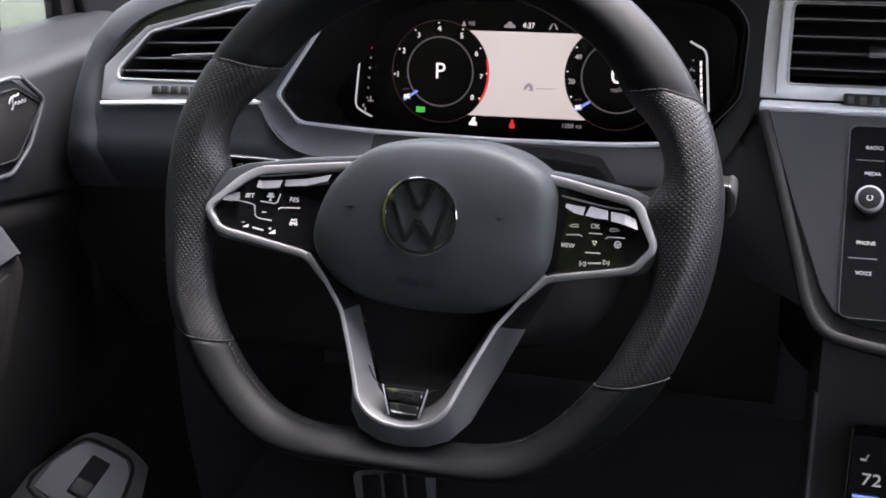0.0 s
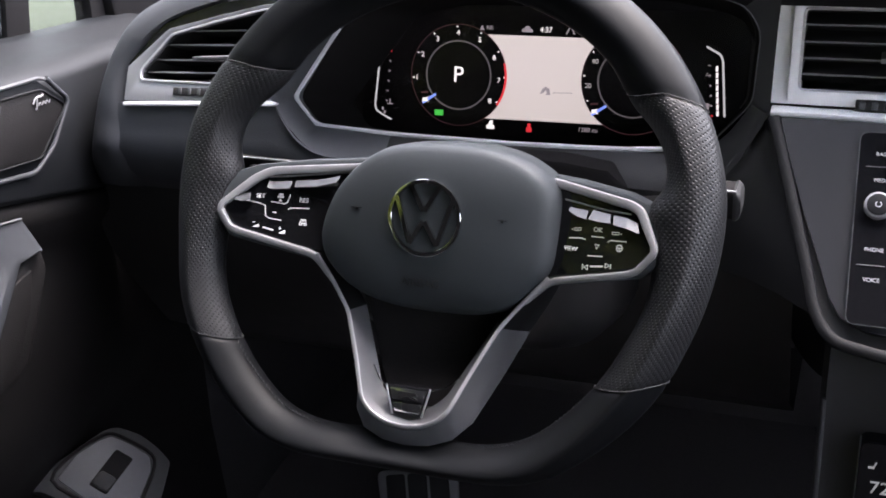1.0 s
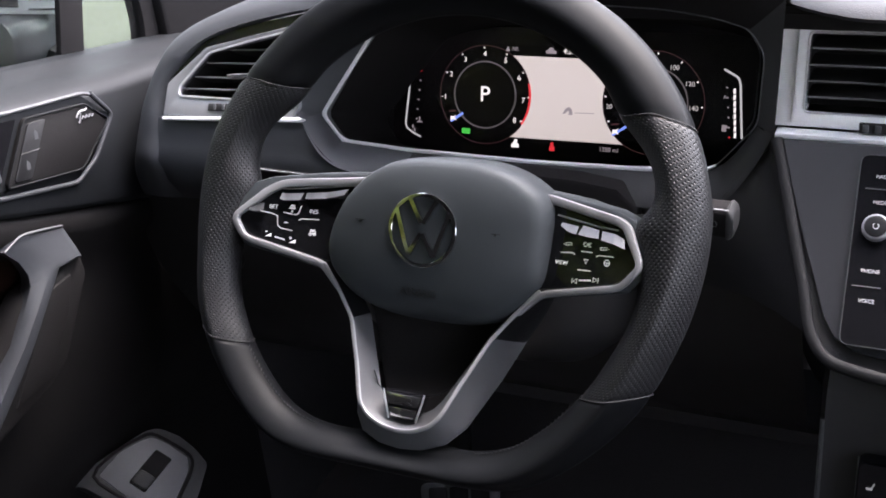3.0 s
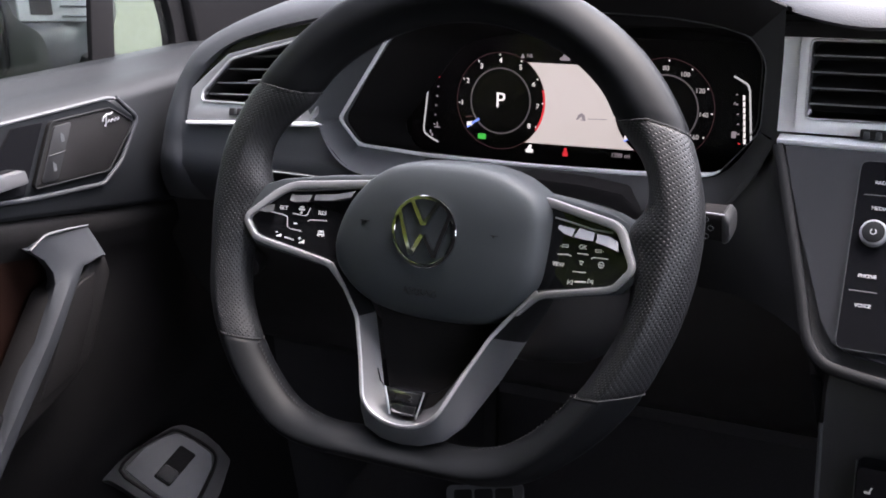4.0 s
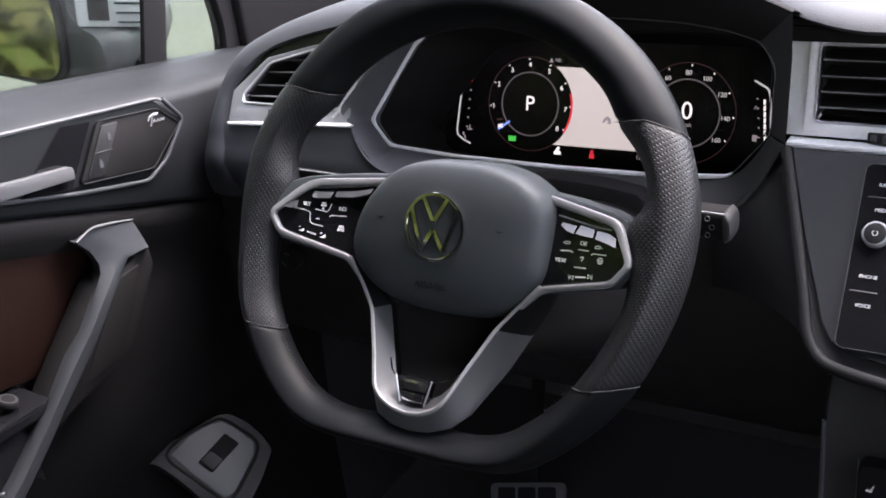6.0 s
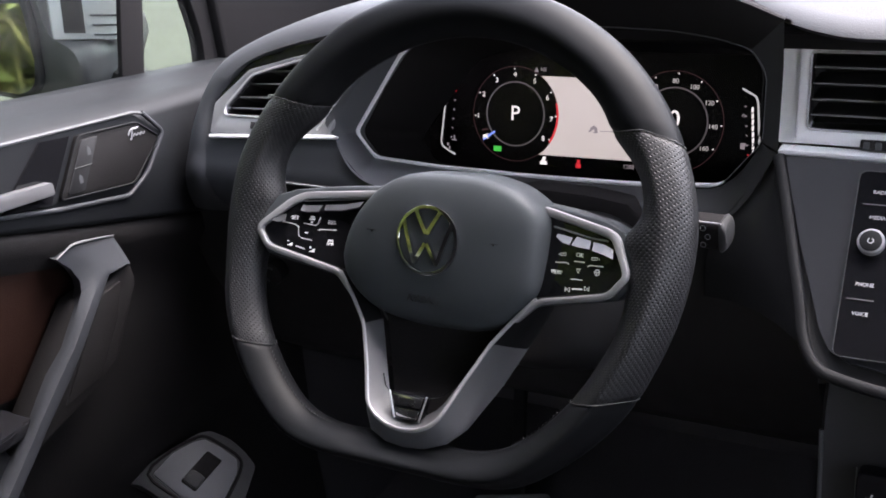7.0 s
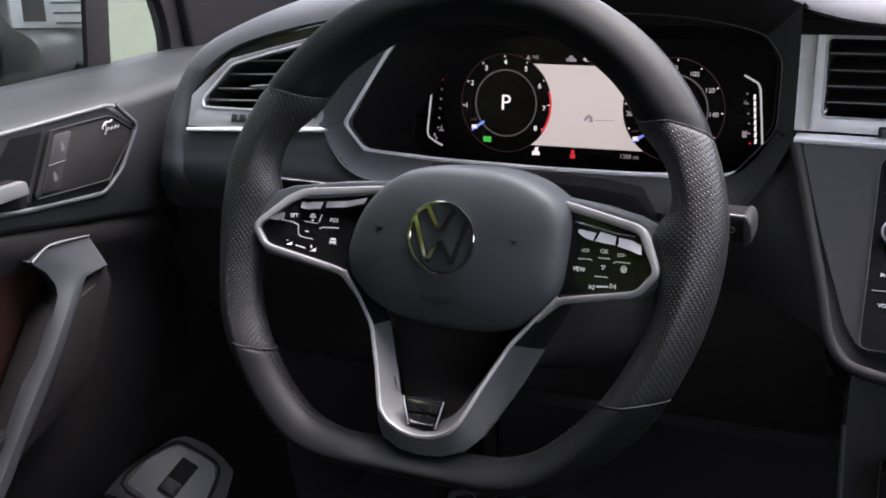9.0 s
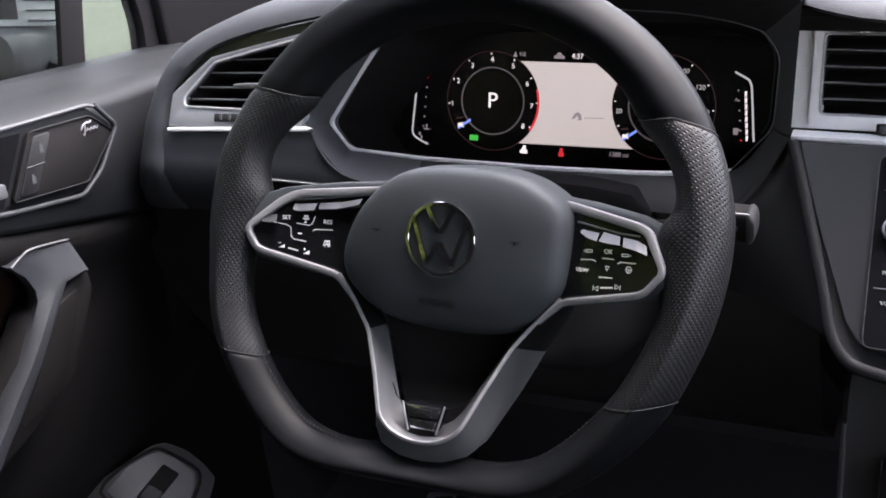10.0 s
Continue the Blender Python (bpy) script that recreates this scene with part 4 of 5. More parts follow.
wpart("vent_box", loft([flist(V_IN, -0.002), [p + back for p in flist(V_IN)]], close_row=True, caps=False), M_BLACK, vent)
wpart("vent_back", prism([p + back for p in flist(V_IN)], back * 0.1), M_BLACK, vent)
wpart("vent_edge", sweep(round_path(flist(V_IN, 0.002), 0.004, 3), 0.0010, 0.0010, (0, -1, 0.5), True, 6), M_BRIGHT, vent, "bright inner edge")
for z, x0, x1 in ((1.1245, -0.303, -0.19), (1.1335, -0.296, -0.184), (1.1445, -0.287, -0.178), (1.1550, -0.268, -0.172)):
    wpart("slat", prism([F(x0, z, -0.006), F(x1, z + 0.003, -0.006), F(x1, z + 0.003, -0.030), F(x0, z, -0.030)], (0, 0.0006, -0.0022), 0.0008), M_BLACK, vent)
    wpart("slat_edge", sweep([F(x0, z - 0.0008, -0.0062), F(x1, z + 0.0022, -0.0062)], 0.0008, 0.0007, (0, -1, 0.5), False, 6), M_SLAT, vent)
wpart("vent_tab", prism([F(-0.260, 1.1350, 0.001), F(-0.222, 1.1370, 0.001), F(-0.219, 1.1385, -0.004), F(-0.222, 1.1395, -0.010), F(-0.260, 1.1375, -0.010)], (0, 0.001, -0.0028), 0.0008), M_SILVER, vent, "silver vent tab")
wpart("vent_thumbwheel", prism(flist([(-0.272, 1.1075), (-0.236, 1.1085), (-0.236, 1.1140), (-0.272, 1.1130)], 0.0042), F(0, 1.1, -0.004) - F(0, 1.1), 0.0005), M_BLACK, vent, "ribbed black thumbwheel")
for i in range(4):
    x = -0.266 + i * 0.0085
    wpart("thumbwheel_rib", prism(flist([(x, 1.1085), (x + 0.0022, 1.1086), (x + 0.0022, 1.1130), (x, 1.1129)], 0.0056), F(0, 1.1, -0.002) - F(0, 1.1), 0.0003), M_SATIN, vent)
wpart("fascia_strip", prism(flist([(-0.3175, 1.0980), (-0.183, 1.1045), (-0.179, 1.1065), (-0.184, 1.1076), (-0.3175, 1.1008)], 0.0045), F(0, 1.1, -0.006) - F(0, 1.1), 0.0008), M_VENT, dash, "polished silver strip")
wpart("wing_edge", sweep(smooth_path(flist([(-0.2000, 1.1105), (-0.1940, 1.1165), (-0.1885, 1.1225), (-0.1690, 1.1610)], 0.004), 3), 0.0011, 0.0011, (0, -1, 0.5), False, 8), M_BRIGHT, dash, "bright edge beside the vent")
# black sheet as the shade in the gap above the vent, and the roll under the dash top
wpart("vent_shadow_gap", prism(flist([(-0.325, 1.124), (-0.288, 1.160), (-0.240, 1.1735), (-0.165, 1.188), (-0.14, 1.186), (-0.16, 1.178), (-0.240, 1.166), (-0.283, 1.154), (-0.316, 1.122)], -0.003), F(0, 1.1, -0.01) - F(0, 1.1)), M_GLOSS, dash, "black sheet drawn as the shade in the gap above the vent")
ROLL = [((-0.140, 1.1915), (-0.150, 0.238, 1.2075), (-0.150, 0.34, 1.200)), ((-0.20, 1.1830), (-0.205, 0.232, 1.1975), (-0.21, 0.34, 1.188)), ((-0.25, 1.1725), (-0.256, 0.226, 1.1860), (-0.265, 0.33, 1.170)),
        ((-0.286, 1.1605), (-0.298, 0.216, 1.1715), (-0.312, 0.31, 1.155)), ((-0.311, 1.1420), (-0.325, 0.199, 1.1560), (-0.347, 0.28, 1.146)), ((-0.3235, 1.1220), (-0.341, 0.185, 1.1320), (-0.364, 0.25, 1.128)),
        ((-0.3245, 1.1010), (-0.352, 0.174, 1.1050), (-0.374, 0.23, 1.10)), ((-0.3240, 1.0850), (-0.357, 0.168, 1.0860), (-0.380, 0.22, 1.085)), ((-0.3230, 1.0660), (-0.362, 0.163, 1.0660), (-0.385, 0.22, 1.066)),
        ((-0.3220, 1.0450), (-0.368, 0.162, 1.0450), (-0.390, 0.22, 1.045)), ((-0.3210, 1.0220), (-0.376, 0.172, 1.0220), (-0.395, 0.23, 1.022))]
st = []
for (x, z), o, b in ROLL:
    i = F(x, z, 0.0) if z > 1.09 else Vector((x, {1.085: 0.1523, 1.066: 0.144, 1.045: 0.150, 1.022: 0.165}[z], z))
    st.append((i, Vector(o), Vector(b)))
cols = [smooth_path([c[k] for c in st], 4) for k in range(3)]
rows = []
for i, o, b in zip(*cols):
    out = Vector((-0.25, -0.8, 0.5)) if i.z > 1.13 else Vector((-0.45, -0.85, 0.1))
    span = (o - i).length
    rows.append([i + Vector((0.004, 0.008, -0.003)), i + out * 0.0005, i.lerp(o, 0.3) + out * span * 0.16, i.lerp(o, 0.65) + out * span * 0.17, o.lerp(b, 0.04), o.lerp(b, 0.25) + Vector((0, 0, 0.002)), b])
wpart("fascia_roll", loft(rows), M_DASH, dash, "dark grey soft roll round the vent", 70)
# lower fascia, left end and knee panel
lf = []
for x, zt in ((-0.3245, 1.101), (-0.317, 1.102), (-0.26, 1.1035), (-0.19, 1.105), (-0.184, 1.1065), (-0.170, 1.0915), (-0.158, 1.080), (-0.145, 1.0735), (-0.1365, 1.0712), (-0.120, 1.0705), (-0.100, 1.0702)):
    lf.append([Vector((x, 0.158 + 0.55 * (z - 1.10) * (0.7 if z < 1.09 else 1), z)) for z in [zt + (1.070 - zt) * t for t in (0, 0.25, 0.5, 0.75)]] + [Vector((x, 0.144, 1.066)), Vector((x, 0.150, 1.045)), Vector((x, 0.165, 1.022)), Vector((x, 0.19, 1.018))])
wpart("fascia", loft(lf), M_DASH, dash, "dark grey soft fascia panel", 50)
kn = []
for x in (-0.40, -0.30, -0.2, -0.1, 0.0, 0.1, 0.17, 0.21):
    kn.append([(x, 0.20, 1.050), (x, 0.185, 1.02), (x, 0.190, 0.96), (x, 0.215, 0.90), (x, 0.26, 0.82), (x, 0.36, 0.74), (x, 0.5, 0.72)])
wpart("knee_panel", loft(kn), M_BLACK, dash, "black plastic knee panel", 60)
for z in (1.02, 0.985, 0.95):
    wpart("knee_rib", prism([(-0.155, 0.186, z), (-0.105, 0.186, z - 0.002), (-0.105, 0.186, z - 0.006), (-0.155, 0.186, z - 0.004)], (0, 0.004, 0), 0.001), M_LOWER, dash)
wpart("column_gaiter", prism([(-0.10, 0.163, 1.054), (0.0, 0.163, 1.076), (0.045, 0.163, 1.0745), (0.078, 0.163, 1.070), (0.093, 0.163, 1.056), (0.09, 0.163, 1.02), (-0.10, 0.163, 1.02)], (0, 0.02, 0), 0.004), M_HOOD, dash, "black column gaiter")

left_run = smooth_path([(0.1860, 0.1840, 1.1120), (0.1680, 0.1760, 1.0870), (0.1500, 0.1680, 1.0630), (0.1360, 0.1700, 1.0300), (0.1300, 0.1800, 0.9900)], 4)
right_run = smooth_path([(0.1880, 0.1720, 1.1135), (0.1925, 0.1600, 1.0990), (0.2055, 0.1310, 1.0680), (0.2175, 0.1050, 1.0390), (0.2260, 0.0860, 1.0160)], 4)
wpart("stack_shoulder", loft([[a.lerp(b, t) + Vector((0, 0.014 * math.sin(math.pi * t), 0)) for a, b in zip(left_run, right_run)] for t in (0, 0.25, 0.5, 0.75, 0.92, 1)]), M_CHEEK, dash, "dark grey panel beside the stack", 60)
light_switch = wpart("light_switch", disc((0, 0), 0.012, 0, 0.014, 24, 0.002), M_BLACK, dash, "black rotary light switch")
light_switch.data.transform(pose(-0.298, 0.190, 0.952, 90, 0, 0))
for a0 in (60, 200):
    ob = wpart("switch_mark", disc_ring((0, 0), 0.006, 0.0085, 0.0142, 0.0150, 8, a0, a0 + 50), M_SATIN, light_switch)
    ob.data.transform(pose(-0.298, 0.190, 0.952, 90, 0, 0))


# ---- centre stack ----
def S(x, z, out=0.0):
    """On the slanted face of the centre stack."""
    return Vector((x, 0.159 + 0.935 * (z - 1.098) - out * 0.730, z + out * 0.683))


EDGE = [S(0.189, 1.1135), S(0.196, 1.098), S(0.209, 1.067), S(0.221, 1.038), S(0.228, 1.020), S(0.238, 1.0085), S(0.254, 1.0035), S(0.30, 0.999), S(0.36, 0.997), S(0.46, 0.997)]
edge = smooth_path(EDGE, 5)
wpart("stack_rim", sweep(edge, 0.0042, 0.004, (0, -0.73, 0.683), False, 10, 2.4), M_RIM, dash, "rounded charcoal rim of the centre stack")
rows = []
for p in edge:
    k = min(max((p.x - 0.189) / 0.07, 0), 1)
    rows.append([p + Vector((0.003, 0.002, -0.003)), p + Vector((-0.006 * (1 - k), 0.010, -0.006)), p + Vector((-0.016 * (1 - k), 0.035, -0.012 - 0.012 * k)), p + Vector((-0.030 * (1 - k), 0.085, -0.035 - 0.03 * k)), p + Vector((-0.045 * (1 - k), 0.15, -0.09 - 0.05 * k))])
wpart("stack_flank", loft(rows), M_RIM, dash, "dark grey side of the centre stack", 60)
bed = [S(0.190, 1.1115, -0.006)] + [p + Vector((0.002, 0.0044, -0.0041)) for p in edge[1:]] + [S(0.46, 1.1115, -0.006)]
wpart("stack_bed", prism(bed, S(0, 1.1, -0.01) - S(0, 1.1)), M_BLACK, dash, "black gap inside the rim")
FACE = [(0.1940, 1.1140), (0.2015, 1.096), (0.2150, 1.067), (0.2295, 1.040), (0.2360, 1.0270), (0.2445, 1.0175), (0.258, 1.0125), (0.30, 1.0085), (0.46, 1.0055), (0.46, 1.1140)]
wpart("stack_face", prism([S(x, z, -0.0005) for x, z in FACE], S(0, 1.1, -0.006) - S(0, 1.1)), M_SLATE, dash, "glossy slate centre stack panel")
# centre vent
C_IN = [(0.203, 1.127), (0.203, 1.179), (0.365, 1.179), (0.365, 1.127)]
C_OUT = [(0.1808, 1.1155), (0.1808, 1.186), (0.378, 1.186), (0.378, 1.1155)]


def C(x, z, out=0.0):
    return Vector((x, 0.197 + 0.28 * (z - 1.12) - out, z))


cvent = wpart("centre_vent", ring_plate([C(*p, 0.002) for p in C_OUT], [C(*p, 0) for p in C_IN], (0, 0.012, 0), 0.0015), M_VENT, dash, "satin silver framed centre air vent")
wpart("vent_lip", ring_plate([C(x, z, 0.006) for x, z in ((0.1955, 1.1195), (0.1955, 1.1835), (0.3725, 1.1835), (0.3725, 1.1195))], [C(*p, 0.005) for p in C_IN], (0, 0.01, 0), 0.0015), M_VENT, cvent)
wpart("vent_edge", sweep(round_path([C(*p, 0.0055) for p in C_IN], 0.004, 3), 0.0010, 0.0010, (0, -1, 0), True, 6), M_BRIGHT, cvent, "bright inner edge")
wpart("vent_box", loft([[C(*p, 0.003) for p in C_IN], [C(*p, -0.05) for p in C_IN]], close_row=True), M_BLACK, cvent)
wpart("vent_back", prism([C(*p, -0.05) for p in C_IN], (0, 0.004, 0)), M_BLACK, cvent)
for z in (1.1355, 1.1460, 1.1565, 1.1675):
    wpart("slat", prism([C(0.2035, z, -0.002), C(0.3645, z, -0.002), C(0.3645, z, -0.026), C(0.2035, z, -0.026)], (0, 0.0005, -0.0020), 0.0007), M_BLACK, cvent)
    wpart("slat_edge", sweep([C(0.2035, z - 0.0008, -0.0018), C(0.3645, z - 0.0008, -0.0018)], 0.0008, 0.0007, (0, -1, 0), False, 6), M_SLAT, cvent)
wpart("vent_tab", prism([C(0.2535, 1.1445, 0.003), C(0.285, 1.1445, 0.003), C(0.285, 1.1445, -0.012), C(0.2535, 1.1445, -0.012)], (0, 0, 0.004), 0.001), M_SILVER, cvent, "silver vent tab")
cw = wpart("vent_thumbwheel", prism([C(0.240, 1.1155, 0.007), C(0.270, 1.1155, 0.007), C(0.270, 1.1225, 0.007), C(0.240, 1.1225, 0.007)], (0, 0.006, 0), 0.001), M_BLACK, cvent)
for i in range(3):
    wpart("thumbwheel_rib", prism([C(0.2425 + 0.008 * i, 1.1165, 0.0085), C(0.2465 + 0.008 * i, 1.1165, 0.0085), C(0.2465 + 0.008 * i, 1.1215, 0.0085), C(0.2425 + 0.008 * i, 1.1215, 0.0085)], (0, 0.004, 0), 0.0006), M_SATIN, cvent)
wpart("centre_strip", prism([(0.186, 0.182, 1.1105), (0.46, 0.182, 1.1085), (0.46, 0.182, 1.1130), (0.186, 0.182, 1.1150)], (0, 0.012, 0), 0.001), M_VENT, dash, "polished silver strip")
wpart("centre_gap", prism([(0.180, 0.203, 1.182), (0.46, 0.203, 1.182), (0.46, 0.203, 1.1975), (0.180, 0.203, 1.1975)], (0, 0.01, 0)), M_HOOD, dash)
wpart("stack_backing", prism([(0.184, 0.235, 1.09), (0.46, 0.235, 1.09), (0.46, 0.26, 1.19), (0.184, 0.26, 1.19)], (0, 0.02, 0)), M_BLACK, dash)

# ---- touch screen ----
screen = thing("touch_screen", "glossy black touch screen unit with chrome dial and printed keys", "touch screen", Matrix.Translation(S(0.247, 1.013)))
SC = [(0.2475, 1.0145), (0.2455, 1.1085), (0.45, 1.1085), (0.45, 1.0145)]
wpart("screen_glass", prism(round_path([S(x, z, 0.0022) for x, z in SC], 0.006, 4), S(0, 1, -0.006) - S(0, 1), 0.0005), M_GLOSS, screen, "glossy black glass")
wpart("screen_edge", sweep(round_path([S(x, z, 0.0018) for x, z in SC], 0.006, 4), 0.0003, 0.0008, (0, -0.73, 0.683), True, 6), M_SATIN, screen, "thin grey edge")


def smat(x, z, out=0.0027):
    m = pose(0, 0, 0, 90 - 43.1, 0, 0)
    m.translation = S(x, z, out)
    return m


def sword(text, x, z, size):
    ob = lettering("key_lettering", text, size, smat(x + 0.0015, z), M_INKDIM, screen)
    ob.matrix_parent_inverse = screen.matrix_basis.inverted()


for text, z, x in (("RADIO", 1.0975, 0.2600), ("MEDIA", 1.0845, 0.2600), ("PHONE", 1.0505, 0.2590), ("VOICE", 1.0360, 0.2590)):
    sword(text, x, z, 0.0035)
for z in (1.0912, 1.0430):
    wpart("key_divider", sweep([S(0.2505, z, 0.0026), S(0.268, z, 0.0026)], 0.0003, 0.0002, (0, -0.73, 0.683), False, 4), M_PRINT, screen)
knob = wpart("dial", disc((0, 0), 0.0088, 0, 0.006, 36, 0.0012), M_SILVER, screen, "brushed silver dial")
knob.data.transform(smat(0.2605, 1.0715, 0.002))
face_ = wpart("dial_face", disc((0, 0), 0.0072, 0.0058, 0.0066, 32, 0.0002), M_RIM, knob)
face_.data.transform(smat(0.2605, 1.0715, 0.002))
sy = wpart("dial_symbol", disc_ring((0, 0), 0.0015, 0.0020, 0.0067, 0.0069, 24, 120, 420), M_INKDIM, knob)
sy.data.transform(smat(0.2605, 1.0715, 0.002))

# ---- centre console with the climate panel ----
console = thing("centre_console", "black centre console with a silver edge", "centre console", pose(0.38, 0.1, 0.5))
rows = []
for z, y0 in ((0.995, 0.12), (0.96, 0.098), (0.93, 0.092), (0.88, 0.085), (0.80, 0.05), (0.70, -0.03), (0.5, -0.05)):
    rows.append([Vector((0.236, y0 + 0.10, z)), Vector((0.2365, y0 + 0.012, z)), Vector((0.2405, y0, z)), Vector((0.246, y0 + 0.004, z)), Vector((0.262, y0 + 0.006, z)), Vector((0.50, y0 + 0.006, z))])
wpart("console_body", loft(rows), M_BLACK, console, "black plastic console", 50)
wpart("console_edge", sweep([(0.2395, 0.0915, 0.948), (0.2398, 0.089, 0.93), (0.240, 0.083, 0.88), (0.240, 0.05, 0.80)], 0.0016, 0.0016, (0, -1, 0), False, 8), M_SATIN, console, "satin silver edge")
climate = wpart("climate_panel", prism(round_path([(0.265, 0.082 + (z - 0.925) * 0.13, z) if x < 0.3 else (0.42, 0.082 + (z - 0.925) * 0.13, z) for x, z in ((0.26, 0.925), (0.4, 0.925), (0.4, 0.82), (0.26, 0.82))], 0.006, 3), (0, 0.012, 0), 0.001), M_GLOSS, console, "glossy black climate panel")
wpart("panel_edge", sweep([(0.265, 0.0835, 0.928), (0.2645, 0.0745, 0.86)], 0.0005, 0.0006, (0, -1, 0), False, 6), M_SATIN, climate)


def cword(text, x, z, size, material):
    m = pose(x, 0.0812 + (z - 0.925) * 0.13, z, 83, 0, 0)
    ob = lettering("climate_lettering", text, size, m, material, climate)
    ob.matrix_parent_inverse = (console.matrix_basis @ climate.matrix_parent_inverse).inverted()


cword("72", 0.2800, 0.891, 0.0135, M_INK)
wpart("seat_symbol", prism([(0.2735 + a, 0.0780, 0.9080 + b) for a, b in ((-0.002, -0.002), (0.002, -0.002), (0.0022, 0.0006), (0.0034, 0.003), (0.0024, 0.003), (0.0012, -0.0006), (-0.002, -0.0006))], (0, 0.0008, 0)), M_INK, climate)
wpart("climate_bar", prism([(0.2690, 0.0742, 0.877), (0.286, 0.0742, 0.877), (0.286, 0.0742, 0.879), (0.2690, 0.0742, 0.879)], (0, 0.0008, 0)), M_SCRBLUE, climate)

# ---- driver's door ----
door = thing("driver_door", "dark grey driver's door trim with silver pull handle", "car door", pose(-0.42, 0.0, 0.6))
def crease(y):
    """Height of the fold between the upper and the lower door panel."""
    return 1.0722 - 0.345 * max(y, -0.12)


# shoulder between window and trim, leaning inwards as it falls
rows = []
for i in range(15):
    y = -1.0 + 1.37 * i / 14
    sill = 1.165 - 0.175 * (max(y, -0.25) - 0.023)
    belt = 1.155 - 0.175 * max(y, -0.25)
    pin = 0.0 if y < 0.12 else (y - 0.12) * 0.22
    rows.append([Vector((-0.475 - pin * 0.2, y, sill - 0.03)), Vector((-0.468 - pin * 0.2, y, sill - 0.004)), Vector((-0.460 - pin * 0.2, y, sill + 0.001)), Vector((-0.440, y, sill + 0.0005)), Vector((-0.4335, y, sill - 0.0025)), Vector((-0.405, y, sill - 0.007)), Vector((-0.376 - pin * 0.4, y, belt + 0.0045)), Vector((-0.365 - pin * 0.5, y, belt - 0.002)), Vector((-0.361 - pin * 0.6, y, belt - 0.008)), Vector((-0.362 - pin * 0.6, y, (belt + crease(y)) / 2)), Vector((-0.360 - pin * 0.6, y, crease(y) + 0.006)), Vector((-0.363 - pin * 0.6, y, crease(y) + 0.0015)), Vector((-0.374 - pin * 0.6, y, crease(y) - 0.002))])
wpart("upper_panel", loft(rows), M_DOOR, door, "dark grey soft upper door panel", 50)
rows = []
for i in range(15):
    y = -1.0 + 1.37 * i / 14
    belt = 1.155 - 0.175 * max(y, -0.25)
    pin = 0.0 if y < 0.12 else (y - 0.12) * 0.22
    rows.append([Vector((-0.374 - pin, y, crease(y) + 0.002)), Vector((-0.367 - pin, y, crease(y) - 0.0015)), Vector((-0.364 - pin, y, crease(y) - 0.006)), Vector((-0.366 - pin, y, crease(y) - 0.022)), Vector((-0.380 - pin, y, crease(y) - 0.038)), Vector((-0.384 - pin, y, crease(y) - 0.09)), Vector((-0.392 - pin, y, 0.86)), Vector((-0.415 - pin * 0.5, y, 0.79)), Vector((-0.445, y, 0.74)), Vector((-0.455, y, 0.60)), Vector((-0.455, y, 0.42))])
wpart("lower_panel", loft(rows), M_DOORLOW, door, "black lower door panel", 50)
D = lambda y, z, out=0.0: Vector((-0.360 + out, y, z))
# silver line round the handle recess
line = [(-0.20, 1.190), (-0.058, 1.166), (0.060, 1.1465), (0.110, 1.1385), (0.119, 1.1345)]
wpart("trim_line", sweep(round_path([D(y, z - 0.0016, 0.001) for y, z in line], 0.008, 4, False), 0.0015, 0.0014, (1, 0, 0), False, 8), M_DOORTRIM, door, "satin silver line round the recess")
recess = [(-0.20, 1.186), (-0.058, 1.162), (0.060, 1.143), (0.110, 1.135), (0.138, 1.108), (0.094, 1.0755), (0.008, 1.094), (-0.076, 1.112), (-0.20, 1.134)]
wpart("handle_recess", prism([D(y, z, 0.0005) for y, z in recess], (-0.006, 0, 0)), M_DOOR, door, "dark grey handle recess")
spk = [(0.041, 1.141), (0.108, 1.129), (0.1315, 1.1075), (0.090, 1.0785), (0.007, 1.0965)]
speaker = wpart("speaker_panel", prism(round_path([D(y, z, 0.004) for y, z in spk], 0.005, 4), (-0.006, 0, 0), 0.001), M_DOORLOW, door, "black tweeter panel with lock keys")
wpart("panel_frame", sweep(round_path([D(y, z, 0.0042) for y, z in spk], 0.005, 4), 0.0008, 0.0010, (1, 0, 0), True, 8), M_RIM, speaker, "thin charcoal frame")
wpart("lock_keys", prism(round_path([D(y, z, 0.0055) for y, z in ((0.043, 1.1365), (0.062, 1.1335), (0.033, 1.0945), (0.015, 1.0985))], 0.003, 3), (-0.003, 0, 0), 0.0006), M_CHEEK, speaker, "pair of dark grey lock keys")
for y, z in ((0.0475, 1.126), (0.032, 1.1065)):
    wpart("key_symbol", prism([D(y + a, z + b, 0.0058) for a, b in ((-0.002, -0.004), (0.002, -0.0045), (0.0025, 0.0005), (0.0, 0.004), (-0.0015, 0.0005))], (-0.0005, 0, 0)), M_SATIN, speaker)
wpart("key_gap", sweep([D(0.028, 1.1165, 0.0056), D(0.048, 1.1135, 0.0056)], 0.0004, 0.0004, (1, 0, 0), False, 4), M_BLACK, speaker)
# wordless maker's badge: a slanting silver lozenge with a thin tail
wpart("speaker_badge", sweep(smooth_path([D(0.102 + (y - 0.100) * 0.78, 1.1205 + (z - 1.1205) * 0.78, 0.0050) for y, z in ((0.0915, 1.1215), (0.0950, 1.1250), (0.1000, 1.1262), (0.1050, 1.1250), (0.1085, 1.1258))], 3), 0.0009, 0.0005, (1, 0, 0), False, 6), M_SILVER, speaker, "small plain silver badge")
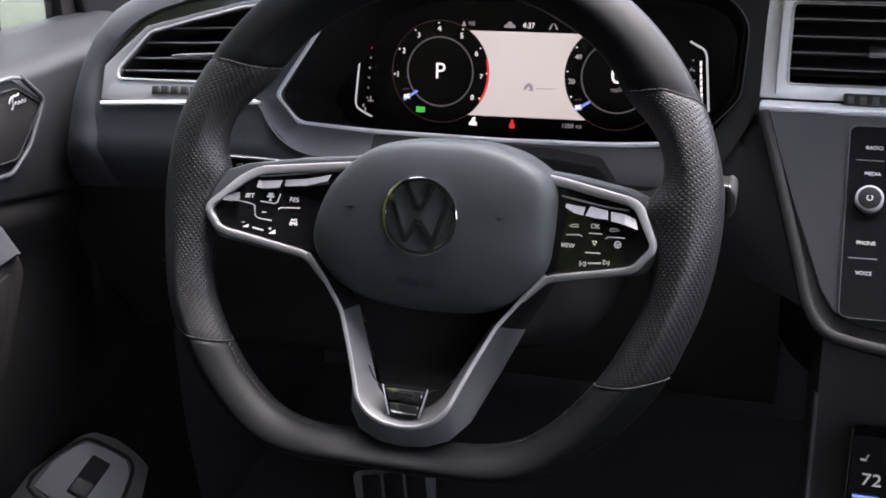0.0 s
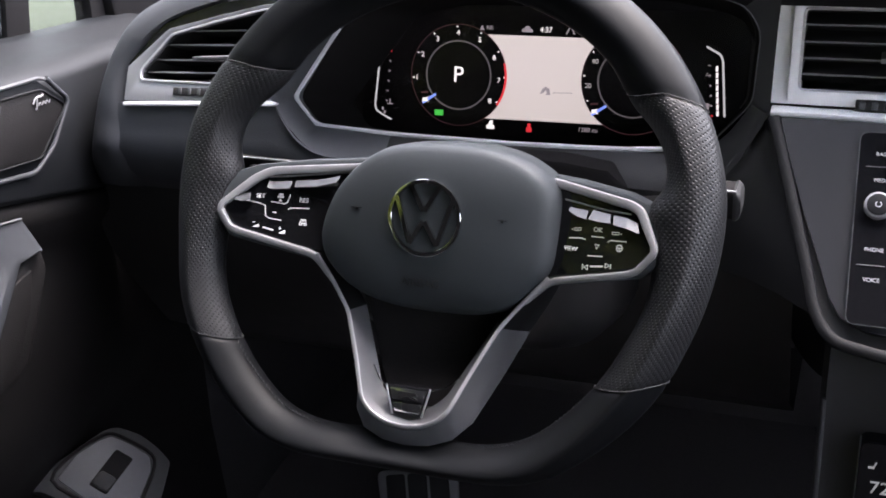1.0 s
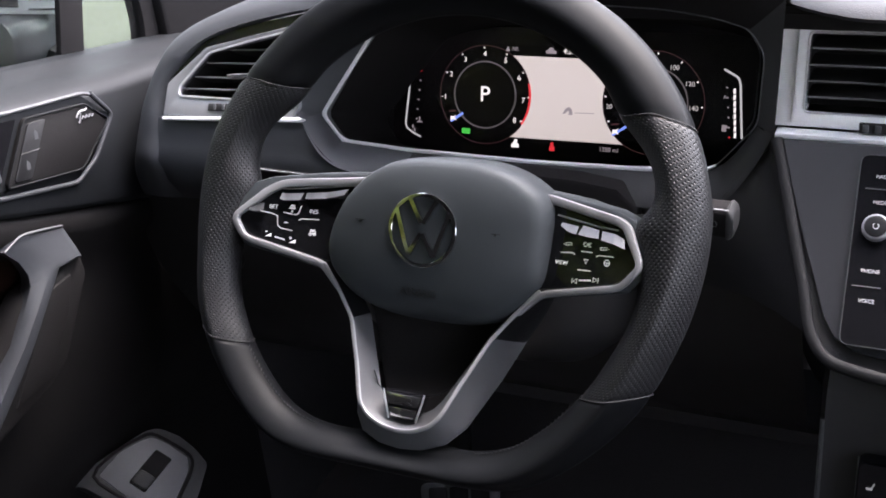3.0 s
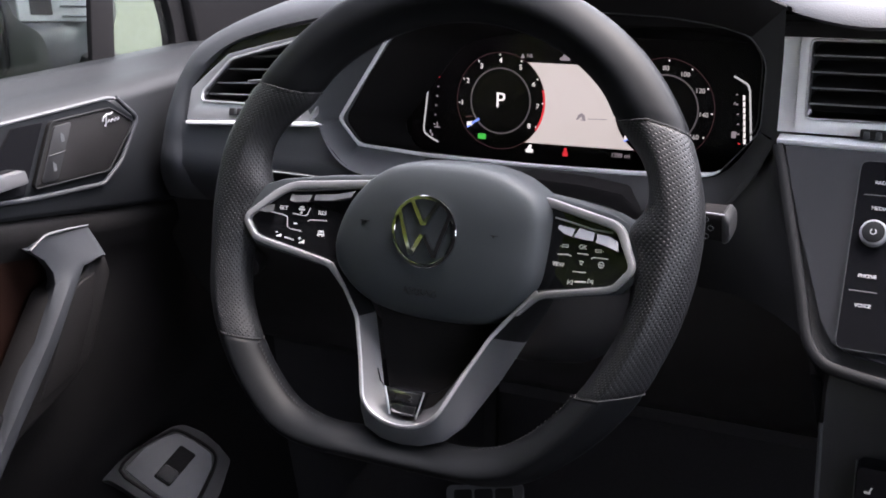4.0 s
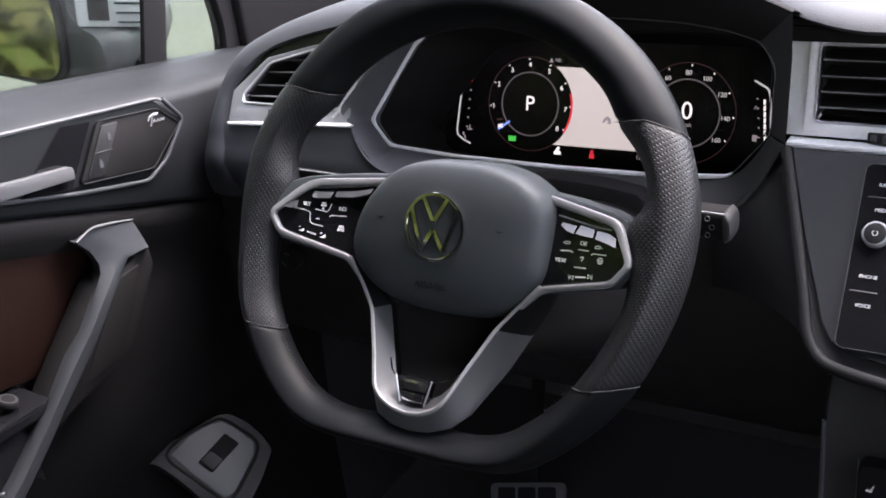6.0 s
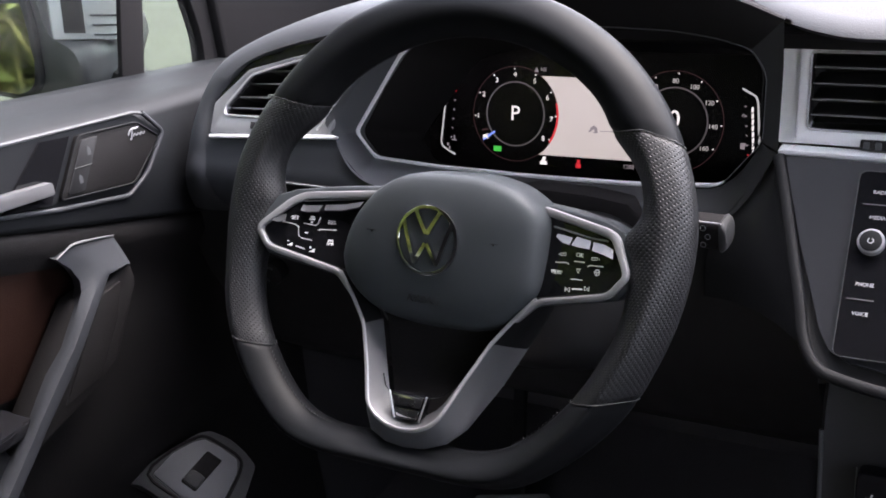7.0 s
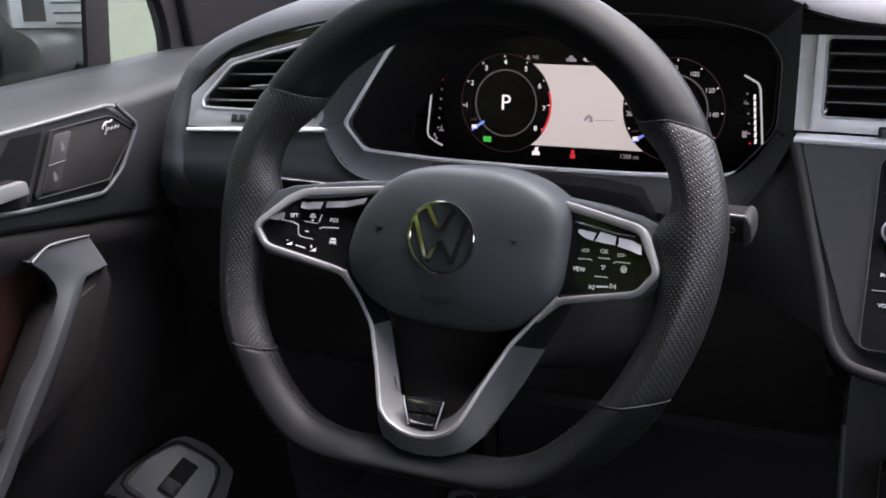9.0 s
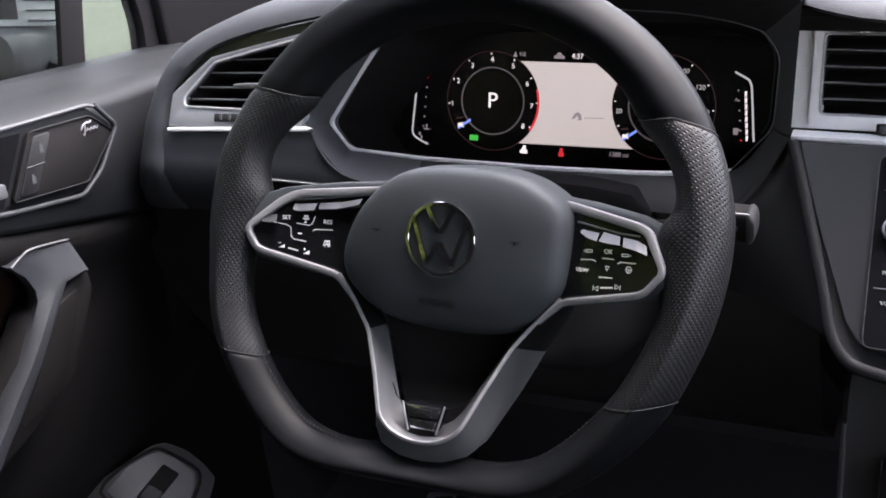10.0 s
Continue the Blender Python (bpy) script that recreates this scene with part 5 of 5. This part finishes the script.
wpart("badge_stroke", sweep(smooth_path([D(0.102 + (y - 0.100) * 0.78, 1.1205 + (z - 1.1205) * 0.78, 0.0050) for y, z in ((0.0985, 1.1255), (0.0970, 1.1205), (0.0945, 1.1150), (0.0935, 1.1165))], 3), 0.0008, 0.0005, (1, 0, 0), False, 6), M_SILVER, speaker)
wpart("badge_stroke", sweep(smooth_path([D(0.1010 + 0.0020 * k, 1.1190 - 0.0003 * k + (0.0013 if k % 2 else -0.0009), 0.0050) for k in range(8)], 3), 0.0006, 0.0005, (1, 0, 0), False, 6), M_SILVER, speaker)
wpart("recess_lip", sweep(round_path([D(y, z, 0.0015) for y, z in ((-0.20, 1.146), (-0.077, 1.114), (0.005, 1.089), (0.083, 1.0690), (0.110, 1.0800), (0.1400, 1.1085), (0.1200, 1.1335))], 0.006, 4, False), 0.0020, 0.0022, (1, 0, 0.4), False, 8), M_DASH, door, "soft rolled lip under the recess")
# inner release lever
wpart("release_lever", prism(round_path([D(y, z, 0.012) for y, z in ((-0.002, 1.1175), (-0.002, 1.1065), (-0.12, 1.124), (-0.12, 1.140), (-0.06, 1.1275))], 0.003, 3), (-0.008, 0, 0), 0.002), M_DOORTRIM, door, "satin silver door release lever")
# no hollow is cut here: a flush black plate gives the cup's shade
wpart("lever_cup_shade", prism([D(y, z, 0.003) for y, z in ((0.034, 1.1430), (0.004, 1.1490), (-0.052, 1.1080), (-0.002, 1.0960))], (-0.004, 0, 0)), M_GLOSS, door, "flat black plate painted as the shade in the cup behind the lever")
# brown insert behind the pull handle
wpart("brown_insert", prism([(-0.380, y, z) for y, z in ((0.030, 1.050), (-0.09, 1.081), (-0.40, 1.13), (-0.40, 1.02), (-0.20, 0.985), (-0.125, 0.958), (-0.04, 0.940), (0.0, 0.975))], (-0.008, 0, 0), 0.003), M_BROWN, door, "dark brown leatherette insert")
# pull handle: block at the top, slanting bar below
grip_a = [(-0.3520, -0.0170, 1.0540), (-0.3500, -0.0070, 1.0410), (-0.3480, -0.0030, 1.0280), (-0.3470, -0.0050, 1.0190), (-0.3430, -0.0250, 1.0020), (-0.3430, -0.0420, 0.9850), (-0.3430, -0.0620, 0.9710), (-0.3430, -0.0800, 0.9550), (-0.3430, -0.0970, 0.9390), (-0.3430, -0.1150, 0.9240), (-0.3430, -0.1480, 0.9000), (-0.3430, -0.1750, 0.8850)]
grip_b = [(-0.3500, 0.0020, 1.0590), (-0.3470, 0.0120, 1.0410), (-0.3430, 0.0190, 1.0290), (-0.3400, 0.0090, 1.0220), (-0.3340, -0.0200, 1.0020), (-0.3340, -0.0380, 0.9850), (-0.3340, -0.0580, 0.9700), (-0.3340, -0.0770, 0.9550), (-0.3340, -0.0950, 0.9400), (-0.3340, -0.1130, 0.9250), (-0.3340, -0.1460, 0.8990), (-0.3340, -0.1730, 0.8830)]
grip_c = [(-0.3510, 0.0460, 1.0470), (-0.3460, 0.0480, 1.0330), (-0.3390, 0.0470, 1.0210), (-0.3420, 0.0240, 1.0220), (-0.3360, -0.0090, 0.9980), (-0.3360, -0.0280, 0.9790), (-0.3360, -0.0470, 0.9630), (-0.3360, -0.0660, 0.9480), (-0.3360, -0.0860, 0.9330), (-0.3360, -0.1030, 0.9180), (-0.3360, -0.1360, 0.8920), (-0.3360, -0.1640, 0.8730)]
handle_rows = []
for a, b, c in zip(map(Vector, grip_a), map(Vector, grip_b), map(Vector, grip_c)):
    handle_rows.append([a, a.lerp(b, 0.6) + Vector((0.0008, 0, 0.0008)), b, b.lerp(c, 0.12), b.lerp(c, 0.85) + Vector((0.0008, 0, 0.0008)), c, c + Vector((-0.020, 0.006, -0.006)), a + Vector((-0.016, 0.006, -0.003))])
handle_rows.insert(0, [p + Vector((-0.006, 0.008, -0.003)) for p in handle_rows[0]])
pull = wpart("pull_handle", loft(handle_rows, close_row=True, caps=True), M_HANDLE, door, "brushed grey slanting pull handle", 35)
wpart("handle_edge", sweep(smooth_path([(-0.3500, -0.0180, 1.0550), (-0.3500, -0.0080, 1.0580), (-0.3490, 0.0030, 1.0600), (-0.3490, 0.0230, 1.0550), (-0.3500, 0.0450, 1.0480)], 4), 0.0012, 0.0009, (0, 0, 1), False, 6), M_SATIN, pull, "thin bright edge")
wpart("pocket_edge", sweep(smooth_path([(-0.3450, -0.0991, 0.9140), (-0.3450, -0.1097, 0.9048), (-0.3450, -0.1212, 0.8964), (-0.3450, -0.1363, 0.8912), (-0.3450, -0.1638, 0.8962), (-0.3450, -0.1848, 0.9000)], 4), 0.0018, 0.0012, (1, 0, 0), False, 6), M_HANDLE, door, "grey edge of the door pocket")
wpart("handle_cheek", prism([(-0.345, y, z) for y, z in ((0.052, 1.034), (0.056, 1.000), (0.012, 0.942), (-0.010, 0.931), (-0.075, 0.918), (-0.12, 0.905), (-0.098, 0.935), (-0.010, 1.012), (0.030, 1.014))], (-0.03, 0, 0), 0.006), M_DOORLOW, door, "black cheek behind the handle")
wpart("cheek_face", prism([(-0.343, y, z) for y, z in ((0.036, 1.010), (0.022, 0.980), (-0.012, 0.940), (-0.055, 0.936), (-0.020, 0.975), (0.004, 1.008))], (-0.004, 0, 0), 0.002), M_DOORLOW, door)
arm = wpart("armrest", loft([[Vector((x, y, z)) for x, z in ((-0.41, zc - 0.03), (-0.41, zc + 0.004), (-0.392, zc + 0.008), (-0.362, zc + 0.005), (-0.354, zc - 0.004), (-0.352, zc - 0.05))] for y, zc in ((-0.112, 0.925), (-0.118, 0.932), (-0.14, 0.937), (-0.25, 0.945), (-0.5, 0.955))], caps=True), M_LEATHER, door, "black leather armrest with pale stitching", 50)
# thread in the glowing print material, so it is brightened without a lamp
for i in range(16):
    y = -0.122 - 0.006 * i
    wpart("stitch", sweep([(-0.3615, y, 0.9418 + 0.00008 * i), (-0.3615, y - 0.004, 0.9420 + 0.00008 * i)], 0.0005, 0.0004, (0, 0, 1), False, 5), M_INK, arm)
mk = wpart("mirror_switch", disc((0, 0), 0.009, 0, 0.006, 24, 0.002), M_HOOD, door, "round black mirror switch")
mk.data.transform(pose(-0.362, -0.118, 0.952, -15, 15, 0))
mc = wpart("switch_ring", disc_ring((0, 0), 0.006, 0.0078, 0.0058, 0.0066, 24), M_CHEEK, mk)
mc.data.transform(pose(-0.362, -0.118, 0.952, -15, 15, 0))
wpart("switch_plate", prism([(-0.39, -0.09, 0.950), (-0.345, -0.085, 0.944), (-0.345, -0.30, 0.955), (-0.39, -0.30, 0.962)], (0, 0, -0.012), 0.003), M_GLOSS, door)

# tailgate switch low in the door
NS = Vector((0.59, -0.39, 0.70)).normalized()
outer_s = [(-0.4466, 0.0569, 0.7499), (-0.4378, 0.0824, 0.757), (-0.4223, 0.1161, 0.7631), (-0.4102, 0.1403, 0.7667), (-0.4014, 0.1501, 0.7649), (-0.3834, 0.157, 0.754), (-0.3671, 0.1576, 0.7408), (-0.3535, 0.1547, 0.7278), (-0.35, 0.1279, 0.7099), (-0.3497, 0.0951, 0.6914), (-0.3753, 0.0746, 0.700), (-0.3991, 0.0729, 0.7196), (-0.4203, 0.0704, 0.7357), (-0.4346, 0.067, 0.7457)]
tail = wpart("tailgate_switch", prism(round_path(outer_s, 0.004, 3), -NS * 0.02, 0.003), M_CHEEK, door, "grey switch plate with a black rocker")
plate_s = [(-0.4279, 0.0824, 0.7488), (-0.4213, 0.1091, 0.7584), (-0.4105, 0.1297, 0.761), (-0.403, 0.1394, 0.7603), (-0.3891, 0.144, 0.7513), (-0.3707, 0.1466, 0.7375), (-0.3656, 0.1378, 0.7284), (-0.3653, 0.1203, 0.7183), (-0.366, 0.0992, 0.707), (-0.3704, 0.0902, 0.7055), (-0.3788, 0.0879, 0.7112), (-0.4027, 0.0842, 0.7289)]
wpart("silver_plate", prism(round_path([Vector(p) + NS * 0.002 for p in plate_s], 0.003, 3), -NS * 0.004, 0.0012), M_SATIN, tail, "satin grey plate")
plate_mid = sum((Vector(p) for p in plate_s), Vector()) / len(plate_s)
wpart("plate_groove", sweep(smooth_path([plate_mid.lerp(Vector(p), 1.09) + NS * 0.0006 for p in plate_s], 3, True), 0.0017, 0.0009, NS, True, 8), M_HOOD, tail, "dark groove round the plate")
wpart("rocker", prism(round_path([Vector(p) + NS * 0.003 for p in ((-0.4048, 0.0952, 0.7369), (-0.3962, 0.1334, 0.7512), (-0.3811, 0.136, 0.7402), (-0.3898, 0.0974, 0.7257))], 0.002, 2), -NS * 0.004, 0.0008), M_HOOD, tail, "black rocker")
wpart("rocker_tip", prism(round_path([Vector(p) + NS * 0.0055 for p in ((-0.4036, 0.0972, 0.7369), (-0.4000, 0.1108, 0.7423), (-0.3868, 0.1132, 0.7323), (-0.3904, 0.0992, 0.7267))], 0.003, 2), -NS * 0.004, 0.0012), M_CHEEK, tail, "raised grey tip")

# window frame, quarter-light bar and glass
wpart("window_seal", sweep([(-0.463, y, 1.165 - 0.175 * (max(y, -0.25) - 0.023) - 0.003) for y in (-0.75, -0.4, -0.25, -0.1, 0.1, 0.25, 0.335)], 0.003, 0.003, (0, 0, 1), False, 8), M_HOOD, door)
bar_ = wpart("quarter_bar", prism([(-0.462, 0.203, 1.125), (-0.462, 0.234, 1.118), (-0.462, 0.254, 1.188), (-0.462, 0.34, 1.45), (-0.462, 0.30, 1.45), (-0.462, 0.224, 1.196)], (-0.007, 0, 0), 0.002), M_HOOD, door, "black quarter-light bar")
wpart("front_frame", prism(smooth_path([(-0.466, 0.327, 1.095), (-0.466, 0.333, 1.13), (-0.466, 0.329, 1.168), (-0.466, 0.315, 1.22), (-0.466, 0.25, 1.34), (-0.466, 0.05, 1.55)], 4) + [Vector((-0.466, 0.08, 1.58)), Vector((-0.466, 0.30, 1.38)), Vector((-0.466, 0.365, 1.22)), Vector((-0.466, 0.365, 1.095))], (-0.02, 0, 0), 0.002), M_HOOD, door, "black window frame")
wpart("side_glass", prism([(-0.472, 0.205, 1.10), (-0.472, 0.30, 1.42), (-0.472, 0.0, 1.58), (-0.472, -0.93, 1.60), (-0.472, -0.93, 1.15)], (-0.003, 0, 0)), M_GLASS, door, "clear side window glass", 0).visible_shadow = False
wpart("quarter_glass", prism([(-0.472, 0.232, 1.10), (-0.472, 0.335, 1.09), (-0.472, 0.335, 1.17), (-0.472, 0.28, 1.30)], (-0.003, 0, 0)), M_GLASS, door, "clear quarter glass", 0).visible_shadow = False

# ---- door mirror ----
mirror = thing("door_mirror", "white and dark grey door mirror with a clear glass", "wing mirror", pose(-0.60, 0.25, 1.10))
hs = round_path([(-0.765, 0, 1.115), (-0.60, 0, 1.098), (-0.53, 0, 1.105), (-0.512, 0, 1.12), (-0.512, 0, 1.158), (-0.550, 0, 1.172), (-0.553, 0, 1.26), (-0.58, 0, 1.29), (-0.75, 0, 1.28), (-0.785, 0, 1.20)], 0.03, 4)
cx, cz = -0.65, 1.19
rows = [[Vector((cx + (p.x - cx) * f, y, cz + (p.z - cz) * f)) for p in hs] for y, f in ((0.205, 0.97), (0.212, 1.0), (0.25, 1.0), (0.30, 0.93), (0.34, 0.75), (0.36, 0.4))]
wpart("housing", loft(rows, close_row=True, caps=True), M_MIRBACK, mirror, "dark grey mirror housing", 60)
gl = round_path([(-0.755, 0.203, 1.122), (-0.60, 0.203, 1.112), (-0.578, 0.203, 1.122), (-0.567, 0.203, 1.18), (-0.572, 0.203, 1.262), (-0.745, 0.203, 1.262), (-0.77, 0.203, 1.20)], 0.02, 4)
wpart("mirror_frame", sweep(gl, 0.006, 0.005, (0, -1, 0), True, 8), M_RUBBER, mirror, "black rim")
pivot = Matrix.Translation((-0.66, 0.205, 1.19)) @ pose(0, 0, 0, -7, 0, 0) @ Matrix.Translation((0.66, -0.205, -1.19))
g_ = wpart("mirror_face", prism([pivot @ p for p in gl], (0, 0.004, 0)), M_MIRROR, mirror, "silvered glass", 0)
def K(k, z, out=0.0):
    """On the slanting inner side of the mirror, k metres along it."""
    return Vector((-0.5407 + 0.561 * k + 0.828 * out, 0.202 + 0.828 * k - 0.561 * out, z))


inward = K(0, 0, -1) - K(0, 0)
wpart("cap", prism([K(0, 1.1705), K(0.072, 1.1545), K(0.082, 1.27), K(0.012, 1.28)], inward * 0.012, 0.002), M_WHITE, mirror, "white painted inner cap")
wpart("cap_opening", prism([K(0.0115, 1.1750, 0.0012), K(0.032, 1.1703, 0.0012), K(0.040, 1.235, 0.0012), K(0.020, 1.240, 0.0012)], inward * 0.006, 0.0008), M_BLACK, mirror, "black recess")
for z in (1.166, 1.176, 1.186):
    wpart("cap_rib", prism([K(0.040, z, 0.0012), K(0.070, z - 0.0065, 0.0012), K(0.070, z - 0.0045, 0.0012), K(0.040, z + 0.002, 0.0012)], inward * 0.004, 0.0006), M_MIRBACK, mirror)
wpart("foot", prism([(-0.53, 0.24, 1.08), (-0.47, 0.24, 1.07), (-0.47, 0.28, 1.06), (-0.53, 0.28, 1.08)], (0, 0, 0.05), 0.008), M_RUBBER, mirror)

# ---- brake pedal ----
pedal = thing("brake_pedal", "brushed steel brake pedal with black rubber pads", "pedal", pose(-0.25, 0.50, 0.438, 55, 0, 0) @ pose(0, 0, 0, 0, 0, 13))
part("pedal_plate", prism(round_path([mm(-56, -34, 0), mm(50, -34, 0), mm(54, 24, 0), mm(-60, 24, 0)], 0.010, 3), mm(0, 0, -6), 0.002), M_SILVER, pedal, "brushed steel plate")
for x in (-33, -3, 27):
    part("rubber_pad", prism(round_path([mm(x - 13, -28, 0), mm(x + 13, -28, 0), mm(x + 13, 18, 0), mm(x - 13, 18, 0)], 0.004, 3), mm(0, 0, 3), 0.001), M_RUBBER, pedal)
part("pedal_arm", prism([mm(-10, 20, -6), mm(10, 20, -6), mm(8, 200, -40), mm(-8, 200, -40)], mm(0, 0, -12), 0.002), M_BLACK, pedal)

# ---- the car's shell round the cabin ----
shell = thing("cabin_shell", "dark car body shell with black headliner", "car body", pose(0.38, -0.5, 0.3), kind="structure")
wpart("cabin_floor", box(-0.50, 1.26, -2.2, 1.0, 0.36, 0.40), M_CARPET, shell, "black carpet")
wpart("firewall", box(-0.50, 1.26, 0.80, 0.84, 0.38, 1.20), M_CARPET, shell)
wpart("headliner_front", prism([(-0.42, -0.03, 1.64), (1.18, -0.03, 1.64), (1.18, 0.05, 1.622), (-0.42, 0.05, 1.622)], (0, 0, 0.03), 0.008), M_HEADLINER, shell)
wpart("headliner", box(-0.42, 1.18, -2.2, -0.03, 1.64, 1.67, 0.01), M_HEADLINER, shell, "black headliner")
for x0, x1 in ((-0.50, -0.40), (1.16, 1.26)):
    wpart("roof_rail", box(x0, x1, -2.2, 0.15, 1.58, 1.68, 0.02), M_HEADLINER, shell)
    # unseen; widened on the left to darken the badge, thin right for fill light
    wpart("pillar", box(x0, x1, -1.62 if x0 < 0 else -1.08, -0.93, 0.4, 1.62, 0.02), M_HEADLINER, shell)
    wpart("pillar", box(x0, x1, -2.2, -1.62 if x0 < 0 else -2.0, 0.4, 1.62, 0.02), M_HEADLINER, shell)
    wpart("body_side", box(x0 - 0.03, x1 if x0 > 0 else -0.478, -2.2, 1.0, 0.36, 1.24 if x0 > 0 else 1.08, 0.02), M_LOWER, shell)
# unseen walls added where seats would be, to block light from behind
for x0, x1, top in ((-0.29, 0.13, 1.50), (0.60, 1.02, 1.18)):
    wpart("light_block", box(x0, x1, -0.68, -0.58, 0.38, top, 0.03), M_HEADLINER, shell, "unseen black wall added to block light from behind the driver" if x0 < 0 else "")
wpart("rear_wall", box(-0.50, 1.26, -2.22, -2.18, 0.36, 1.12), M_HEADLINER, shell)
wpart("rear_header", box(-0.50, 1.26, -2.22, -2.18, 1.56, 1.66), M_HEADLINER, shell)
for s, x in ((-1, -0.47), (1, 1.23)):
    rows = []
    for y, z in ((0.95, 1.02), (0.60, 1.17), (0.42, 1.30), (0.25, 1.44), (0.06, 1.60)):
        rows.append([Vector((x, y - 0.06, z - 0.03)), Vector((x - s * 0.05, y - 0.02, z)), Vector((x - s * 0.05, y + 0.05, z + 0.03)), Vector((x, y + 0.06, z + 0.03))])
    wpart("front_pillar", loft(rows, close_row=True, caps=True), M_LOWER, shell, "black trimmed windscreen pillar")
wpart("pillar_trim", prism([(-0.455, 0.352, 1.05), (-0.455, 1.0, 1.0), (-0.455, 1.0, 1.12), (-0.455, 0.60, 1.22), (-0.455, 0.45, 1.33), (-0.455, 0.352, 1.24)], (-0.02, 0, 0), 0.006), M_HOOD, shell, "black pillar foot trim")

# ---- outside ----
M_GRASS = mat("meadow_grass", (0.028, 0.035, 0.018), 0.9, var=0.45, vscale=1.2, rvar=0.05)
M_LEAF = mat("foliage", (0.16, 0.20, 0.05), 0.6, var=0.5, vscale=0.8)
M_LEAF2 = mat("autumn_foliage", (0.36, 0.26, 0.06), 0.6, var=0.5, vscale=0.8)
M_LEAF3 = mat("yellow_green_foliage", (0.22, 0.22, 0.060), 0.6, var=0.4, vscale=0.8)
M_BARK = mat("bark", (0.10, 0.08, 0.06), 0.9, var=0.3, vscale=6)
gb = bmesh.new()
ngr = 60
gv = [[gb.verts.new(((i / ngr - 0.5) * 2 * abs(i / ngr - 0.5) * 1200, (j / ngr - 0.5) * 2 * abs(j / ngr - 0.5) * 1200, 0.08 * noise.noise(Vector((i * 0.9, j * 0.9, 0))))) for j in range(ngr + 1)] for i in range(ngr + 1)]
for i in range(ngr):
    for j in range(ngr):
        gb.faces.new((gv[i][j], gv[i + 1][j], gv[i + 1][j + 1], gv[i][j + 1]))
tagged(finish("ground", gb, M_GRASS), "pale green meadow grass", "ground", kind="structure")


def tree(x, y, h, seed, leaf, category="tree"):
    rnd = random.Random(seed)
    t = thing("tree", "leafy green and yellow broadleaf tree at the meadow's edge", category, pose(x, y, 0), "trees by the meadow")
    rows = []
    for k in range(6):
        f = k / 5
        r = 0.016 * h * (1 - 0.8 * f)
        rows.append([Vector((r * math.cos(a * 1.0472) + 0.1 * f, r * math.sin(a * 1.0472), h * 0.75 * f)) for a in range(6)])
    part("trunk", loft(rows, close_row=True, caps=True), M_BARK, t, "brown trunk")
    me = bpy.data.meshes.new("crown")
    vs, fs = [], []
    blobs = [(rnd.gauss(0, 0.2) * h, rnd.gauss(0, 0.2) * h, h * rnd.uniform(0.02, 0.95), h * rnd.uniform(0.12, 0.2)) for _ in range(32)]
    for bx, by, bz, br in blobs:
        for _ in range(240):
            d = Vector((rnd.gauss(0, 1), rnd.gauss(0, 1), rnd.gauss(0, 1))).normalized() * br * rnd.uniform(0.6, 1.1)
            c = Vector((bx, by, max(bz, br * 0.7))) + d
            u = Vector((rnd.gauss(0, 1), rnd.gauss(0, 1), rnd.gauss(0, 1))).normalized()
            w = u.orthogonal().normalized()
            s = h * 0.021 * rnd.uniform(0.7, 1.4)
            b0 = len(vs)
            vs += [c - u * s, c + w * s * 0.5, c + u * s, c - w * s * 0.5]
            fs.append((b0, b0 + 1, b0 + 2, b0 + 3))
    me.from_pydata(vs, [], fs)
    me.materials.append(leaf)
    cr = new("crown", me)
    cr.parent = t
    tagged(cr, "crown of small leaves")


for i, (x, y, h) in enumerate(((-9, -5, 8), (-11, -8, 9), (-8, -9, 7.5), (-14, -9, 8), (-13, -4, 5), (-10, -20, 9), (-4, -22, 8), (-20, -14, 9), (-13, -6, 3.2), (-22, 2, 7), (-26, 10, 9), (4, -24, 9), (-24, -6, 8), (-4.5, -12, 7), (-6.5, -12.5, 8), (-5.5, -15, 9), (-8, -15, 8), (-7.5, -4.5, 7.5), (-8.5, -2.5, 7.5), (-7, -6.8, 7.5), (-10, -1.0, 8), (-5.5, -9, 5.5))):
    tree(x, y, h, i, M_LEAF3 if y < -6 and x > -9 else M_LEAF2 if i % 3 == 1 else M_LEAF)
